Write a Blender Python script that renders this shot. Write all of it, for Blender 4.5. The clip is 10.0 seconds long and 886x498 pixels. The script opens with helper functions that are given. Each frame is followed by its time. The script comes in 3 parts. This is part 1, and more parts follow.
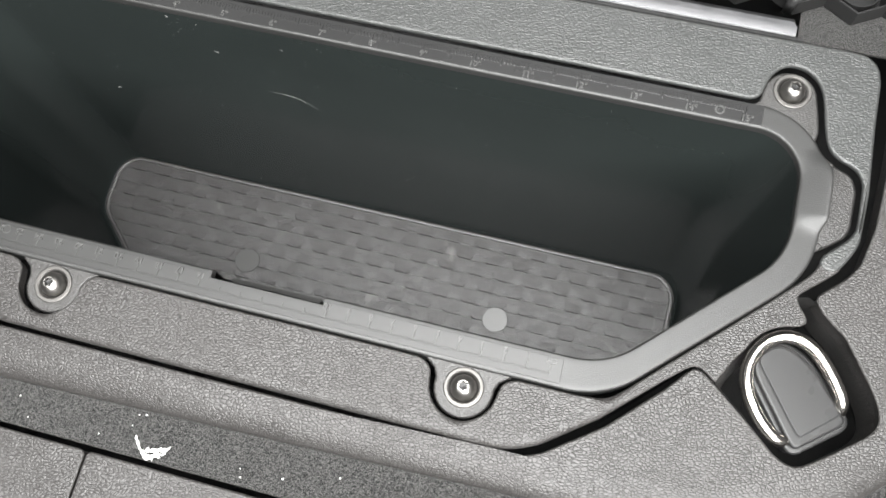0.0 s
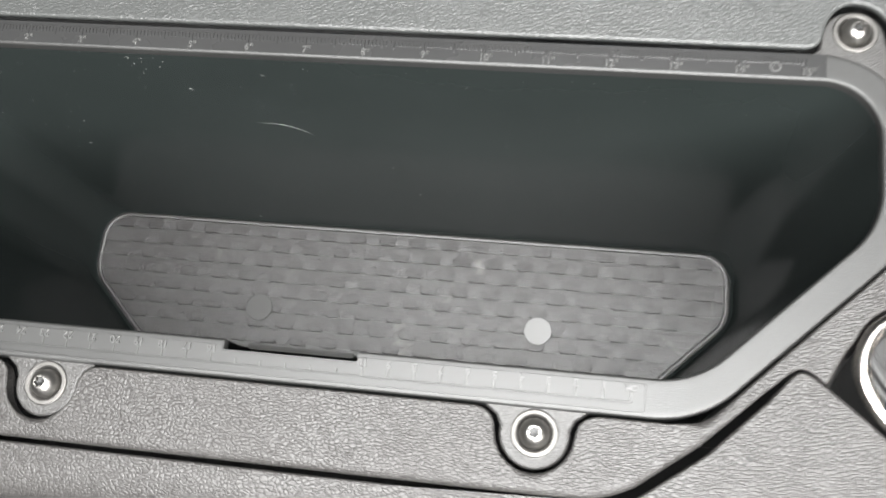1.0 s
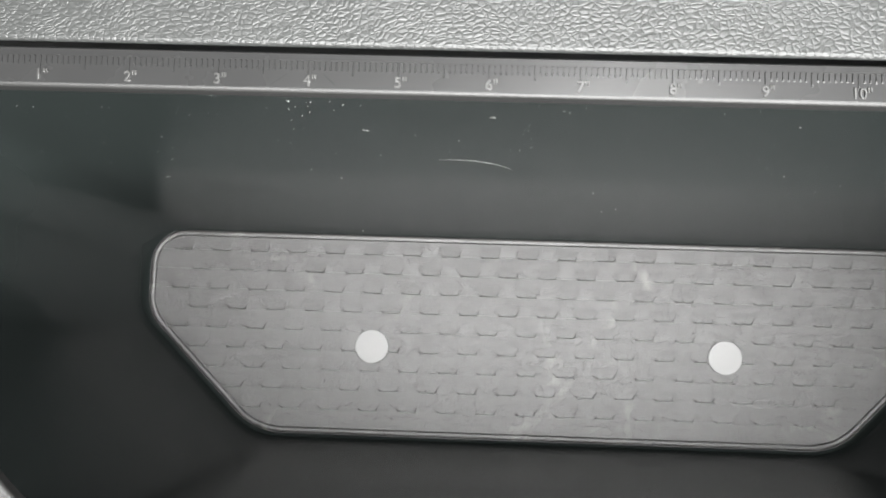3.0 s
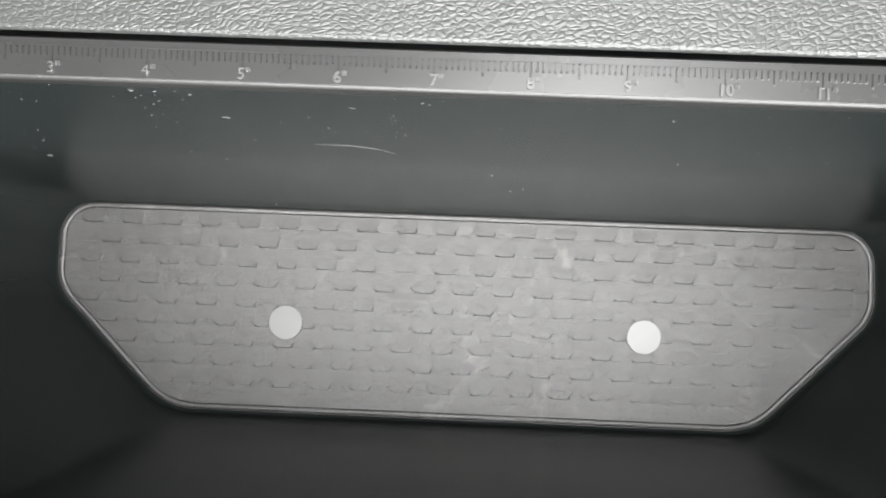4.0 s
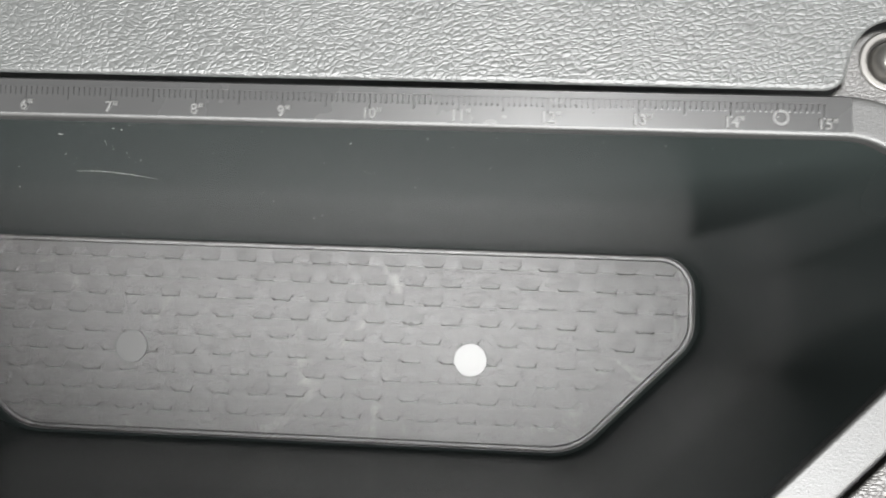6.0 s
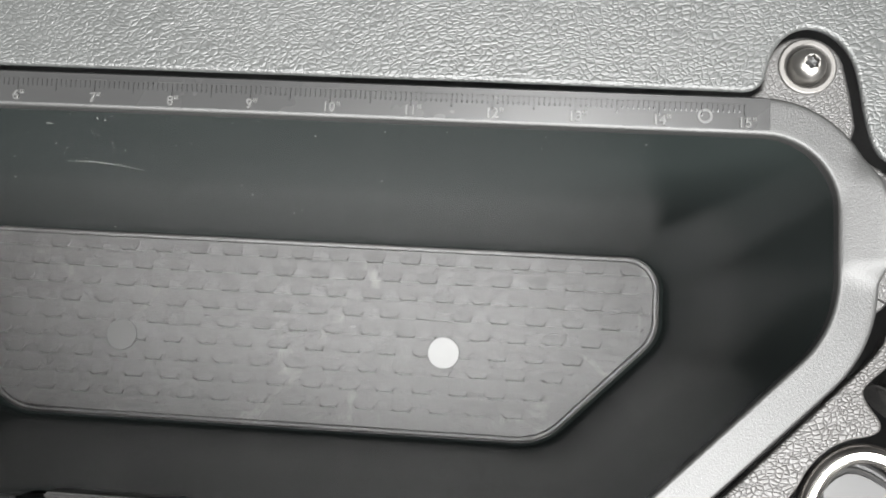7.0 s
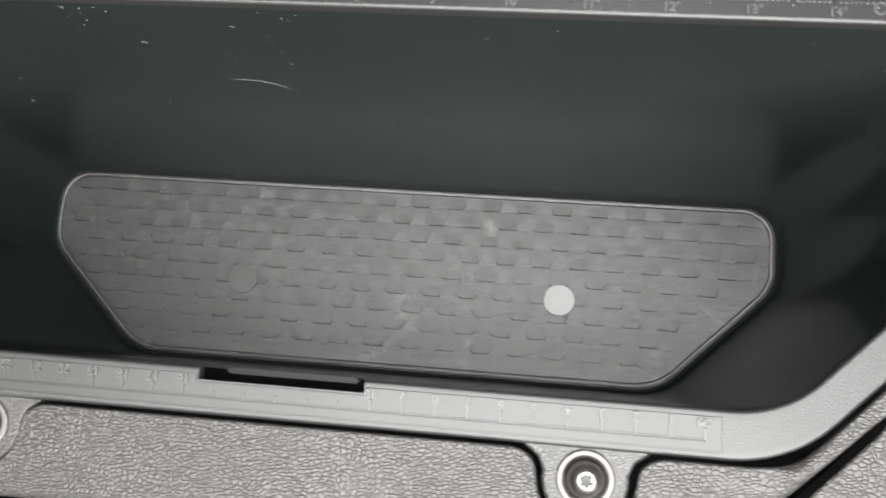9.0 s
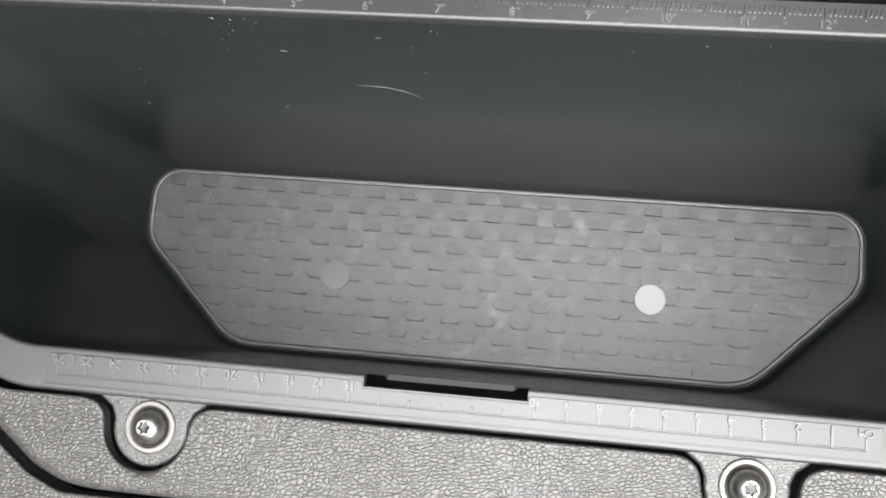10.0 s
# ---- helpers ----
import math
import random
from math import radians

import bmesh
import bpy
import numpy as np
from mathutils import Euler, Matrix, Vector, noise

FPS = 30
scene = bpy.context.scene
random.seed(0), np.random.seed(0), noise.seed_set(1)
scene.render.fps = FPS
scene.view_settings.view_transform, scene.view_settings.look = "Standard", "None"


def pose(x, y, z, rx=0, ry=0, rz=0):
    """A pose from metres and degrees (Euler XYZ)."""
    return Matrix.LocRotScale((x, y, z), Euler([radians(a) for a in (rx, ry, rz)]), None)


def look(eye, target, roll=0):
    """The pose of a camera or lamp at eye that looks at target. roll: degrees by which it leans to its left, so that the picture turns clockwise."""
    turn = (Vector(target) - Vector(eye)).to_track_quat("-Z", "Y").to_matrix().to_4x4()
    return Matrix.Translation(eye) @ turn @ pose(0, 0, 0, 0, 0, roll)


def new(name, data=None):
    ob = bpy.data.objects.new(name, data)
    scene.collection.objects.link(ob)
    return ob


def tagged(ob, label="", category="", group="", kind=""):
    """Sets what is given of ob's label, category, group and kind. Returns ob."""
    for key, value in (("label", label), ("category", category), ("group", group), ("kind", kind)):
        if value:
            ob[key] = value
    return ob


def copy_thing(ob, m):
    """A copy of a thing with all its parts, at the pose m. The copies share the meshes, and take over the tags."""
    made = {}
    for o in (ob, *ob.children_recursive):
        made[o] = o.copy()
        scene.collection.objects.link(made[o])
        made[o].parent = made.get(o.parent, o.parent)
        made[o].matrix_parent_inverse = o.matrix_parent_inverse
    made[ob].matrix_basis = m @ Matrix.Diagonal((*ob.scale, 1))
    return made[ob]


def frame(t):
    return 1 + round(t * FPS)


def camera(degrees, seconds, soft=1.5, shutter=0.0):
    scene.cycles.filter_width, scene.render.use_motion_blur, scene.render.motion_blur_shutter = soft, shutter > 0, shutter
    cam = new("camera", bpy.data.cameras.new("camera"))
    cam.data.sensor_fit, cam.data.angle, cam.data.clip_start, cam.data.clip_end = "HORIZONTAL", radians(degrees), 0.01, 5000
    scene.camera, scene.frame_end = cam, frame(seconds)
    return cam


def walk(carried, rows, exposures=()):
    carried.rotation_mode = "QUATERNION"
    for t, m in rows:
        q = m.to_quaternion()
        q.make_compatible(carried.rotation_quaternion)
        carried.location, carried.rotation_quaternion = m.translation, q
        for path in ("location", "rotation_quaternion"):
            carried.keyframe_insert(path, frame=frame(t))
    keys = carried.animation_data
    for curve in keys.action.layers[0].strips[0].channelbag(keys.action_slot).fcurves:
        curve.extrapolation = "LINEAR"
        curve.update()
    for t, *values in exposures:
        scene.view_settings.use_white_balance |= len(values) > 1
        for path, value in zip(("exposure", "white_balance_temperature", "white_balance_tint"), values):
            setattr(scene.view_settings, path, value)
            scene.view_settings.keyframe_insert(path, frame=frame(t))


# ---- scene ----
from mathutils.geometry import delaunay_2d_cdt

cam = camera(53.11, 10.0, soft=1.65, shutter=0.35)
PATH = [
    (0, (0.31598, -0.20149, 0.37576), (0.26210, -0.09579, -0.00624), -12.971),
    (0.5, (0.31135, -0.19474, 0.36757), (0.25333, -0.08885, -0.01377), -15.333),
    (1, (0.29344, -0.17664, 0.32924), (0.23829, -0.07383, -0.05337), -22.844),
    (1.2, (0.26755, -0.17440, 0.30475), (0.21540, -0.06971, -0.07777), -22.736),
    (1.3, (0.24773, -0.16862, 0.29586), (0.19756, -0.06587, -0.08745), -23.218),
    (1.5, (0.20848, -0.15805, 0.27507), (0.16290, -0.06187, -0.11051), -23.310),
    (2, (0.16358, -0.13270, 0.24594), (0.12771, -0.05803, -0.14539), -25.856),
    (2.2, (0.15200, -0.12203, 0.24222), (0.12185, -0.05288, -0.15060), -23.745),
    (3.3, (0.14847, -0.06970, 0.23826), (0.13901, -0.03207, -0.15985), -11.869),
    (3.5, (0.16240, -0.06597, 0.23530), (0.15350, -0.03410, -0.16333), -13.409),
    (4, (0.18691, -0.06276, 0.23018), (0.17836, -0.04043, -0.16911), -18.682),
    (4.5, (0.21836, -0.05840, 0.23010), (0.20955, -0.03320, -0.16900), -16.947),
    (5, (0.24847, -0.05776, 0.23127), (0.23357, -0.02518, -0.16713), -22.453),
    (5.5, (0.27067, -0.06127, 0.23560), (0.24867, -0.02529, -0.16217), -29.107),
    (6, (0.29230, -0.07040, 0.24594), (0.26713, -0.02765, -0.15097), -28.338),
    (6.2, (0.30157, -0.06919, 0.25075), (0.27764, -0.02484, -0.14606), -26.480),
    (7.3, (0.31637, -0.08957, 0.26947), (0.27798, -0.03768, -0.12528), -32.770),
    (7.5, (0.32017, -0.09290, 0.27165), (0.27595, -0.03946, -0.12229), -35.713),
    (8, (0.31344, -0.09339, 0.27829), (0.26952, -0.03510, -0.11499), -33.381),
    (8.2, (0.31070, -0.10140, 0.27415), (0.26527, -0.04345, -0.11902), -34.570),
    (8.3, (0.30894, -0.10700, 0.27395), (0.26441, -0.04916, -0.11934), -34.030),
    (8.5, (0.30335, -0.12683, 0.27029), (0.25851, -0.06458, -0.12229), -31.888),
    (9, (0.27111, -0.13196, 0.27227), (0.22460, -0.06919, -0.12003), -32.300),
    (9.5, (0.23981, -0.13095, 0.27698), (0.19614, -0.07001, -0.11593), -30.737),
    (10, (0.22084, -0.12773, 0.28604), (0.17407, -0.07321, -0.10746), -35.955),
]
walk(cam, [(t, look(eye, target, roll)) for t, eye, target, roll in PATH],
     exposures=[(0, -0.37), (0.5, -0.17), (1.0, -0.06), (1.5, -0.15), (2.0, -0.10), (3.5, 0.0), (4.0, 0.0), (5.5, 0.09), (7.5, -0.13), (8.0, -0.22), (8.5, -0.15), (9.0, -0.40), (9.5, -0.24), (10, -0.14)])

# ---- light: daylight from an unseen opening assumed overhead ----
world = bpy.data.worlds.new("sky")
scene.world = world
world.use_nodes = True
wn = world.node_tree.nodes
sky = wn.new("ShaderNodeTexSky")
sky.sky_type = "NISHITA"
sky.sun_disc = False
sky.sun_elevation = radians(60)
sky.sun_rotation = radians(140)
wn["Background"].inputs[1].default_value = 0.1
world.node_tree.links.new(sky.outputs[0], wn["Background"].inputs[0])

ROOF_Z = 1.15
HATCH_TURN = 42.0                         # turn of the unseen opening, fitted to the studs' reflections
HATCH = (-0.70, 0.58, -2.30, 0.05)        # extent of the opening overhead, along and across its edge
lamp_data = bpy.data.lights.new("overhead_daylight", "AREA")
lamp_data.shape = "RECTANGLE"
lamp_data.size, lamp_data.size_y = HATCH[1] - HATCH[0], HATCH[3] - HATCH[2]
lamp_data.energy = 325
lamp_data.color = (1.0, 1.0, 0.985)
lamp = new("overhead_daylight", lamp_data)
lamp.matrix_world = pose(0, 0, 0, 0, 0, HATCH_TURN) @ pose((HATCH[0] + HATCH[1]) / 2, (HATCH[2] + HATCH[3]) / 2, ROOF_Z + 0.01)


# ---- materials ----
def nodes_of(name, color, rough, metal=0.0, spec=0.5):
    m = bpy.data.materials.new(name)
    m.use_nodes = True
    nt = m.node_tree
    b = nt.nodes["Principled BSDF"]
    b.inputs["Base Color"].default_value = (*color, 1)
    b.inputs["Roughness"].default_value = rough
    b.inputs["Metallic"].default_value = metal
    b.inputs["Specular IOR Level"].default_value = spec
    tc = nt.nodes.new("ShaderNodeTexCoord")
    return m, nt, b, tc.outputs["Object"]


def add(nt, kind, **inputs):
    n = nt.nodes.new(kind)
    for k, v in inputs.items():
        n.inputs[k.replace("_", " ")].default_value = v
    return n


def tex_noise(nt, vec, scale, detail=3.0, rough=0.5, distort=0.0):
    n = add(nt, "ShaderNodeTexNoise", Scale=scale, Detail=detail, Roughness=rough, Distortion=distort)
    nt.links.new(vec, n.inputs["Vector"])
    return n.outputs["Fac"]


def ramp(nt, fac, lo, hi, a, b):
    n = add(nt, "ShaderNodeMapRange")
    n.inputs["From Min"].default_value, n.inputs["From Max"].default_value = lo, hi
    n.inputs["To Min"].default_value, n.inputs["To Max"].default_value = a, b
    nt.links.new(fac, n.inputs["Value"])
    return n.outputs["Result"]


def math_node(nt, op, a, b):
    n = nt.nodes.new("ShaderNodeMath")
    n.operation = op
    for i, v in enumerate((a, b)):
        if isinstance(v, (int, float)):
            n.inputs[i].default_value = v
        else:
            nt.links.new(v, n.inputs[i])
    return n.outputs[0]


def tint(nt, b, fac, dark, light):
    n = nt.nodes.new("ShaderNodeMix")
    n.data_type = "RGBA"
    n.inputs["A"].default_value, n.inputs["B"].default_value = (*dark, 1), (*light, 1)
    nt.links.new(fac, n.inputs["Factor"])
    nt.links.new(n.outputs["Result"], b.inputs["Base Color"])


def bump(nt, b, height, distance, strength=1.0):
    n = add(nt, "ShaderNodeBump", Strength=strength, Distance=distance)
    nt.links.new(height, n.inputs["Height"])
    nt.links.new(n.outputs["Normal"], b.inputs["Normal"])


def scaled(nt, vec, sx, sy, sz, turn=0.0):
    n = nt.nodes.new("ShaderNodeMapping")
    n.inputs["Scale"].default_value = (sx, sy, sz)
    n.inputs["Rotation"].default_value = (0, 0, radians(turn))
    nt.links.new(vec, n.inputs["Vector"])
    return n.outputs[0]


def warped(nt, vec, scale, amount):
    n = add(nt, "ShaderNodeTexNoise", Scale=scale, Detail=2.0)
    nt.links.new(vec, n.inputs["Vector"])
    sub = nt.nodes.new("ShaderNodeVectorMath")
    sub.operation = "MULTIPLY_ADD"
    nt.links.new(n.outputs["Color"], sub.inputs[0])
    sub.inputs[1].default_value = (amount, amount, amount)
    nt.links.new(vec, sub.inputs[2])
    return sub.outputs[0]


def cells(nt, vec, scale, feature="DISTANCE_TO_EDGE"):
    n = nt.nodes.new("ShaderNodeTexVoronoi")
    n.feature = feature
    n.inputs["Scale"].default_value = scale
    nt.links.new(vec, n.inputs["Vector"])
    return n.outputs["Distance"]


def smooth_ramp(nt, fac, lo, hi):
    n = add(nt, "ShaderNodeMapRange")
    n.interpolation_type = "SMOOTHSTEP"
    n.inputs["From Min"].default_value, n.inputs["From Max"].default_value = lo, hi
    nt.links.new(fac, n.inputs["Value"])
    return n.outputs["Result"]


def grain_axes(nt, vec, turn, along, across):
    """Turns the pattern first, then scales it along and across its own run."""
    return scaled(nt, scaled(nt, vec, 1.0, 1.0, 1.0, -turn), along, across, 1.0)


def leather(name, color, rough, cell, depth, turn, wrinkle, crack, dark, spec, pull=2.1):
    """Moulded leather grain: soft wrinkles that run one way, broken thin creases between small cells, and a fine tooth."""
    m, nt, b, vec = nodes_of(name, color, rough)
    w = warped(nt, vec, 30.0, 0.010)
    w = warped(nt, w, 0.35 / cell, cell * 0.6)
    run = grain_axes(nt, w, turn, 1.0, pull)
    folds = tex_noise(nt, run, 0.74 / cell, 2.0, 0.5, 0.2)
    edge = cells(nt, grain_axes(nt, w, turn, 1.0, 1.5), 1.0 / cell)
    broken = ramp(nt, tex_noise(nt, w, 0.55 / cell, 2.0), 0.30, 0.48, 0.45, 1.0)
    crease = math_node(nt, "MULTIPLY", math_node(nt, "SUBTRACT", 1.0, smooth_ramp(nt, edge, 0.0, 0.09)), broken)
    tooth = tex_noise(nt, vec, 2.4 / cell, 2.0, 0.6)
    pebble = math_node(nt, "MULTIPLY", smooth_ramp(nt, edge, 0.0, 0.30), 0.34)
    h = math_node(nt, "SUBTRACT", math_node(nt, "MULTIPLY", folds, wrinkle), math_node(nt, "MULTIPLY", crease, crack))
    h = math_node(nt, "ADD", h, pebble)
    h = math_node(nt, "ADD", h, math_node(nt, "MULTIPLY", tooth, 0.15))
    bump(nt, b, h, depth)
    worn = tex_noise(nt, vec, 22.0, 4.0)
    # shade inside the creases is put into colour and specular, scaled by dark
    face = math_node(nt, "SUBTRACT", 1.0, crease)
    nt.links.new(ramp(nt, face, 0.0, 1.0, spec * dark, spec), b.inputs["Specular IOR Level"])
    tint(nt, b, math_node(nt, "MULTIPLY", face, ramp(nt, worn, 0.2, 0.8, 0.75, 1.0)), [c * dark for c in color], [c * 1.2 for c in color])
    nt.links.new(ramp(nt, worn, 0.3, 0.7, rough - 0.05, rough + 0.06), b.inputs["Roughness"])
    return m


def plastic(name, color, rough, grain=900.0, depth=0.00006, spread=0.04, spec=0.5):
    m, nt, b, vec = nodes_of(name, color, rough, 0.0, spec)
    if depth:
        bump(nt, b, tex_noise(nt, vec, grain, 2.0), depth)
    blot = tex_noise(nt, vec, 14.0, 5.0, 0.6)
    nt.links.new(ramp(nt, blot, 0.3, 0.7, rough - spread, rough + spread), b.inputs["Roughness"])
    tint(nt, b, blot, [c * 0.85 for c in color], [c * 1.2 for c in color])
    return m


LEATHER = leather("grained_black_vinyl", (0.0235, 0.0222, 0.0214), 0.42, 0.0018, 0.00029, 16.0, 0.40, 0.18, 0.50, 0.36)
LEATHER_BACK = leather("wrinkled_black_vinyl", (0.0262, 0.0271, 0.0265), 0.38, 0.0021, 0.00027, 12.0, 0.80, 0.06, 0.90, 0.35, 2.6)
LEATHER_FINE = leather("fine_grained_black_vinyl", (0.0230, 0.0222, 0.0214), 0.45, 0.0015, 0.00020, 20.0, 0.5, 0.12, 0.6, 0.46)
RIM = plastic("satin_black_plastic", (0.0180, 0.0180, 0.0176), 0.43, 1700.0, 0.00010, 0.04, 0.38)
# lighter base: the highlights on raised marks are put into the colour
MARK = plastic("highlit_raised_moulding", (0.036, 0.036, 0.035), 0.36, 900.0, 0.00001)
RULER_CM = plastic("satin_scale_plastic", (0.0180, 0.0180, 0.0176), 0.42, 900.0, 0.00001, 0.03, 0.37)
RULER = plastic("smooth_black_plastic", (0.016, 0.016, 0.016), 0.27, 700.0, 0.00001, 0.03, 0.30)
TUB = plastic("glossy_black_plastic", (0.0116, 0.0142, 0.0137), 0.27, 0.0, 0.0, 0.0, 0.105)
# near-black, so shade in gaps and recesses is put into the colour; scuffs too
DARK = plastic("matt_black_shade_and_scuffs", (0.004, 0.004, 0.004), 0.8)
HEADLINER = plastic("unseen_dark_shell", (0.025, 0.025, 0.025), 0.9, 600, 0.0003)
BAR = nodes_of("satin_dark_plastic", (0.006, 0.006, 0.0055), 0.45, 0.0, 0.14)[0]
BLOCK = plastic("black_latch_plastic", (0.013, 0.013, 0.013), 0.27, 1200, 0.00001, 0.05, 0.22)
GRILLE = plastic("black_grille_plastic", (0.010, 0.010, 0.010), 0.34, 900, 0.00002, 0.05, 0.5)
DUST = plastic("pale_dust", (0.17, 0.174, 0.168), 0.8)

SCRATCH = plastic("scraped_plastic", (0.34, 0.34, 0.33), 0.6)


def rubber():
    base = (0.0085, 0.0078, 0.0077)
    m, nt, b, vec = nodes_of("black_rubber", base, 0.33, 0.0, 0.58)
    fine = tex_noise(nt, vec, 2600.0, 2.0, 0.6)
    streak = tex_noise(nt, scaled(nt, vec, 12.0, 300.0, 1.0), 1.0, 3.0)
    bump(nt, b, math_node(nt, "ADD", fine, math_node(nt, "MULTIPLY", streak, 0.06)), 0.00020)
    scuff = tex_noise(nt, scaled(nt, vec, 26.0, 16.0, 1.0, 20), 1.0, 5.0, 0.66, 1.4)
    mask = ramp(nt, scuff, 0.60, 0.72, 0.0, 1.0)
    tint(nt, b, mask, base, (0.050, 0.047, 0.045))
    grain = math_node(nt, "ADD", ramp(nt, streak, 0.3, 0.7, -0.015, 0.015), ramp(nt, fine, 0.3, 0.7, 0.25, 0.37))
    nt.links.new(grain, b.inputs["Roughness"])
    return m


RUBBER = rubber()
STUD = plastic("smooth_rubber_stud", (0.048, 0.048, 0.0472), 0.29, 900, 0.000005, 0.03, 0.36)


def metal(name, color, rough, wear=0.06, vary=0.8):
    m, nt, b, vec = nodes_of(name, color, rough, 1.0)
    n = tex_noise(nt, vec, 160.0, 3.0)
    nt.links.new(ramp(nt, n, 0.3, 0.7, rough - wear, rough + wear), b.inputs["Roughness"])
    tint(nt, b, tex_noise(nt, vec, 70.0, 3.0), [c * vary for c in color], color)
    return m


STEEL = metal("zinc_plated_steel", (0.12, 0.116, 0.111), 0.56)
CHROME = metal("chromed_steel", (0.56, 0.53, 0.50), 0.22, 0.03, 0.85)
HEAD_STEEL = metal("bright_zinc_plate", (0.30, 0.29, 0.275), 0.36)
ALU = metal("brushed_aluminium", (0.17, 0.17, 0.175), 0.42)


def carpet_material():
    m, nt, b, vec = nodes_of("charcoal_carpet", (0.06, 0.06, 0.06), 0.95, 0, 0.2)
    f = tex_noise(nt, vec, 2300.0, 4.0, 0.8)
    tint(nt, b, ramp(nt, f, 0.46, 0.60, 0.0, 1.0), (0.002, 0.002, 0.002), (0.105, 0.103, 0.100))
    bump(nt, b, f, 0.0016)
    return m


CARPET = carpet_material()
PAPER = plastic("white_paper", (0.62, 0.62, 0.60), 0.8, 400, 0.0002)


# ---- mesh helpers ----
def part(name, bm, material, parent, label="", smooth=True):
    me = bpy.data.meshes.new(name)
    bmesh.ops.recalc_face_normals(bm, faces=bm.faces)
    bm.to_mesh(me)
    bm.free()
    me.materials.append(material)
    if smooth:
        me.shade_smooth()
        me.set_sharp_from_angle(angle=radians(38))
        for face in me.polygons:
            if face.normal.z > 0.99995 and name != "rim":
                face.use_smooth = False
    ob = new(name, me)
    if parent:
        ob.parent = parent
    if label:
        ob["label"] = label
    return ob


def thing(name, label, category, group="", kind="", at=(0, 0, 0)):
    ob = new(name)
    ob.location = at
    ob.empty_display_size = 0.01
    return tagged(ob, label, category, group, kind)


def rounded(corners, seg=10, cuts=None):
    """Closed outline (counter-clockwise) from corners (x, y, radius); cuts[i] gives fractions along the side after corner i."""
    n, arcs = len(corners), []
    for i, (x, y, r) in enumerate(corners):
        p, a, c = Vector((x, y)), Vector(corners[i - 1][:2]), Vector(corners[(i + 1) % n][:2])
        u, v = (a - p).normalized(), (c - p).normalized()
        half = math.acos(max(-1, min(1, u.dot(v)))) / 2
        d = r / math.tan(half)
        mid = p + (u + v).normalized() * (r / math.sin(half))
        s, e = p + u * d - mid, p + v * d - mid
        a0 = math.atan2(s.y, s.x)
        sweep = (math.atan2(e.y, e.x) - a0 + math.pi) % (2 * math.pi) - math.pi
        arcs.append([mid + Vector((math.cos(a0 + sweep * k / seg), math.sin(a0 + sweep * k / seg))) * r for k in range(seg + 1)])
    out = []
    for i, arc in enumerate(arcs):
        out += arc
        nxt = arcs[(i + 1) % n][0]
        for f in (cuts or {}).get(i, ()):
            out.append(arc[-1].lerp(nxt, f))
    return out


def inset(pts, d):
    """Moves a counter-clockwise outline inwards by d."""
    out, n = [], len(pts)
    for i, p in enumerate(pts):
        a, c = pts[i - 1], pts[(i + 1) % n]
        e1, e2 = (p - a), (c - p)
        if e1.length < 1e-9 or e2.length < 1e-9:
            e1 = e2 = c - a
        e1.normalize(), e2.normalize()
        m = Vector((-e1.y - e2.y, e1.x + e2.x))
        if m.length < 1e-6:
            out.append(p.copy())
            continue
        m.normalize()
        k = max(0.35, m.dot(Vector((-e1.y, e1.x))))
        out.append(p + m * (d / k))
    return out


def loops_mesh(loops, bottom=False, top=False):
    """Closed loops of 3D points, bridged one after another."""
    bm = bmesh.new()
    rings = [[bm.verts.new(p) for p in loop] for loop in loops]
    for a, b in zip(rings, rings[1:]):
        for i in range(len(a)):
            j = (i + 1) % len(a)
            bm.faces.new((a[i], a[j], b[j], b[i]))
    if bottom:
        cap(bm, rings[0])
    if top:
        cap(bm, rings[-1])
    return bm


def cap(bm, ring):
    """Fills a flat closed ring of vertices, hollows and all."""
    flat = [v.co.to_2d() for v in ring]
    n = len(ring)
    pts, _, faces, origin, _, _ = delaunay_2d_cdt(flat, [(i, (i + 1) % n) for i in range(n)], [], 1, 1e-7)
    made = [ring[o[0]] if o else bm.verts.new((p.x, p.y, ring[0].co.z)) for p, o in zip(pts, origin)]
    for f in faces:
        vs = [made[i] for i in f]
        if len(set(vs)) == 3 and not bm.faces.get(vs):
            bm.faces.new(vs)


def up(pts, z):
    return [Vector((p.x, p.y, z)) for p in pts]


def slab(outline, z, thick, edge, hole=None):
    """A plate with a rounded upper edge that rolls under; hole: (x, y, radius)."""
    under = inset(outline, min(0.0016, edge * 1.2))
    loops = [up(under, z - thick), up(under, z - edge * 1.9), up(inset(outline, edge * 0.12), z - edge * 1.4), up(outline, z - edge)]
    for k in range(1, 6):
        a = k / 5 * math.pi / 2
        loops.append(up(inset(outline, edge * (1 - math.cos(a))), z - edge + edge * math.sin(a)))
    loops.append(up(inset(outline, edge * 1.25), z))
    bm = loops_mesh(loops, bottom=not hole, top=not hole)
    if hole:
        n, m = len(outline), 32
        bm.verts.ensure_lookup_table()
        ring = list(bm.verts)[-n:]
        x, y, r = hole
        lip = [bm.verts.new((x + r * math.cos(2 * math.pi * i / m), y + r * math.sin(2 * math.pi * i / m), z)) for i in range(m)]
        low = [bm.verts.new(v.co - Vector((0, 0, thick))) for v in lip]
        every = ring + lip
        edges = [(i, (i + 1) % n) for i in range(n)] + [(n + i, n + (i + 1) % m) for i in range(m)]
        pts, _, faces, origin, _, _ = delaunay_2d_cdt([v.co.to_2d() for v in every], edges, [], 1, 1e-7)
        for f in faces:
            mid = sum((pts[i] for i in f), Vector((0, 0))) / len(f)
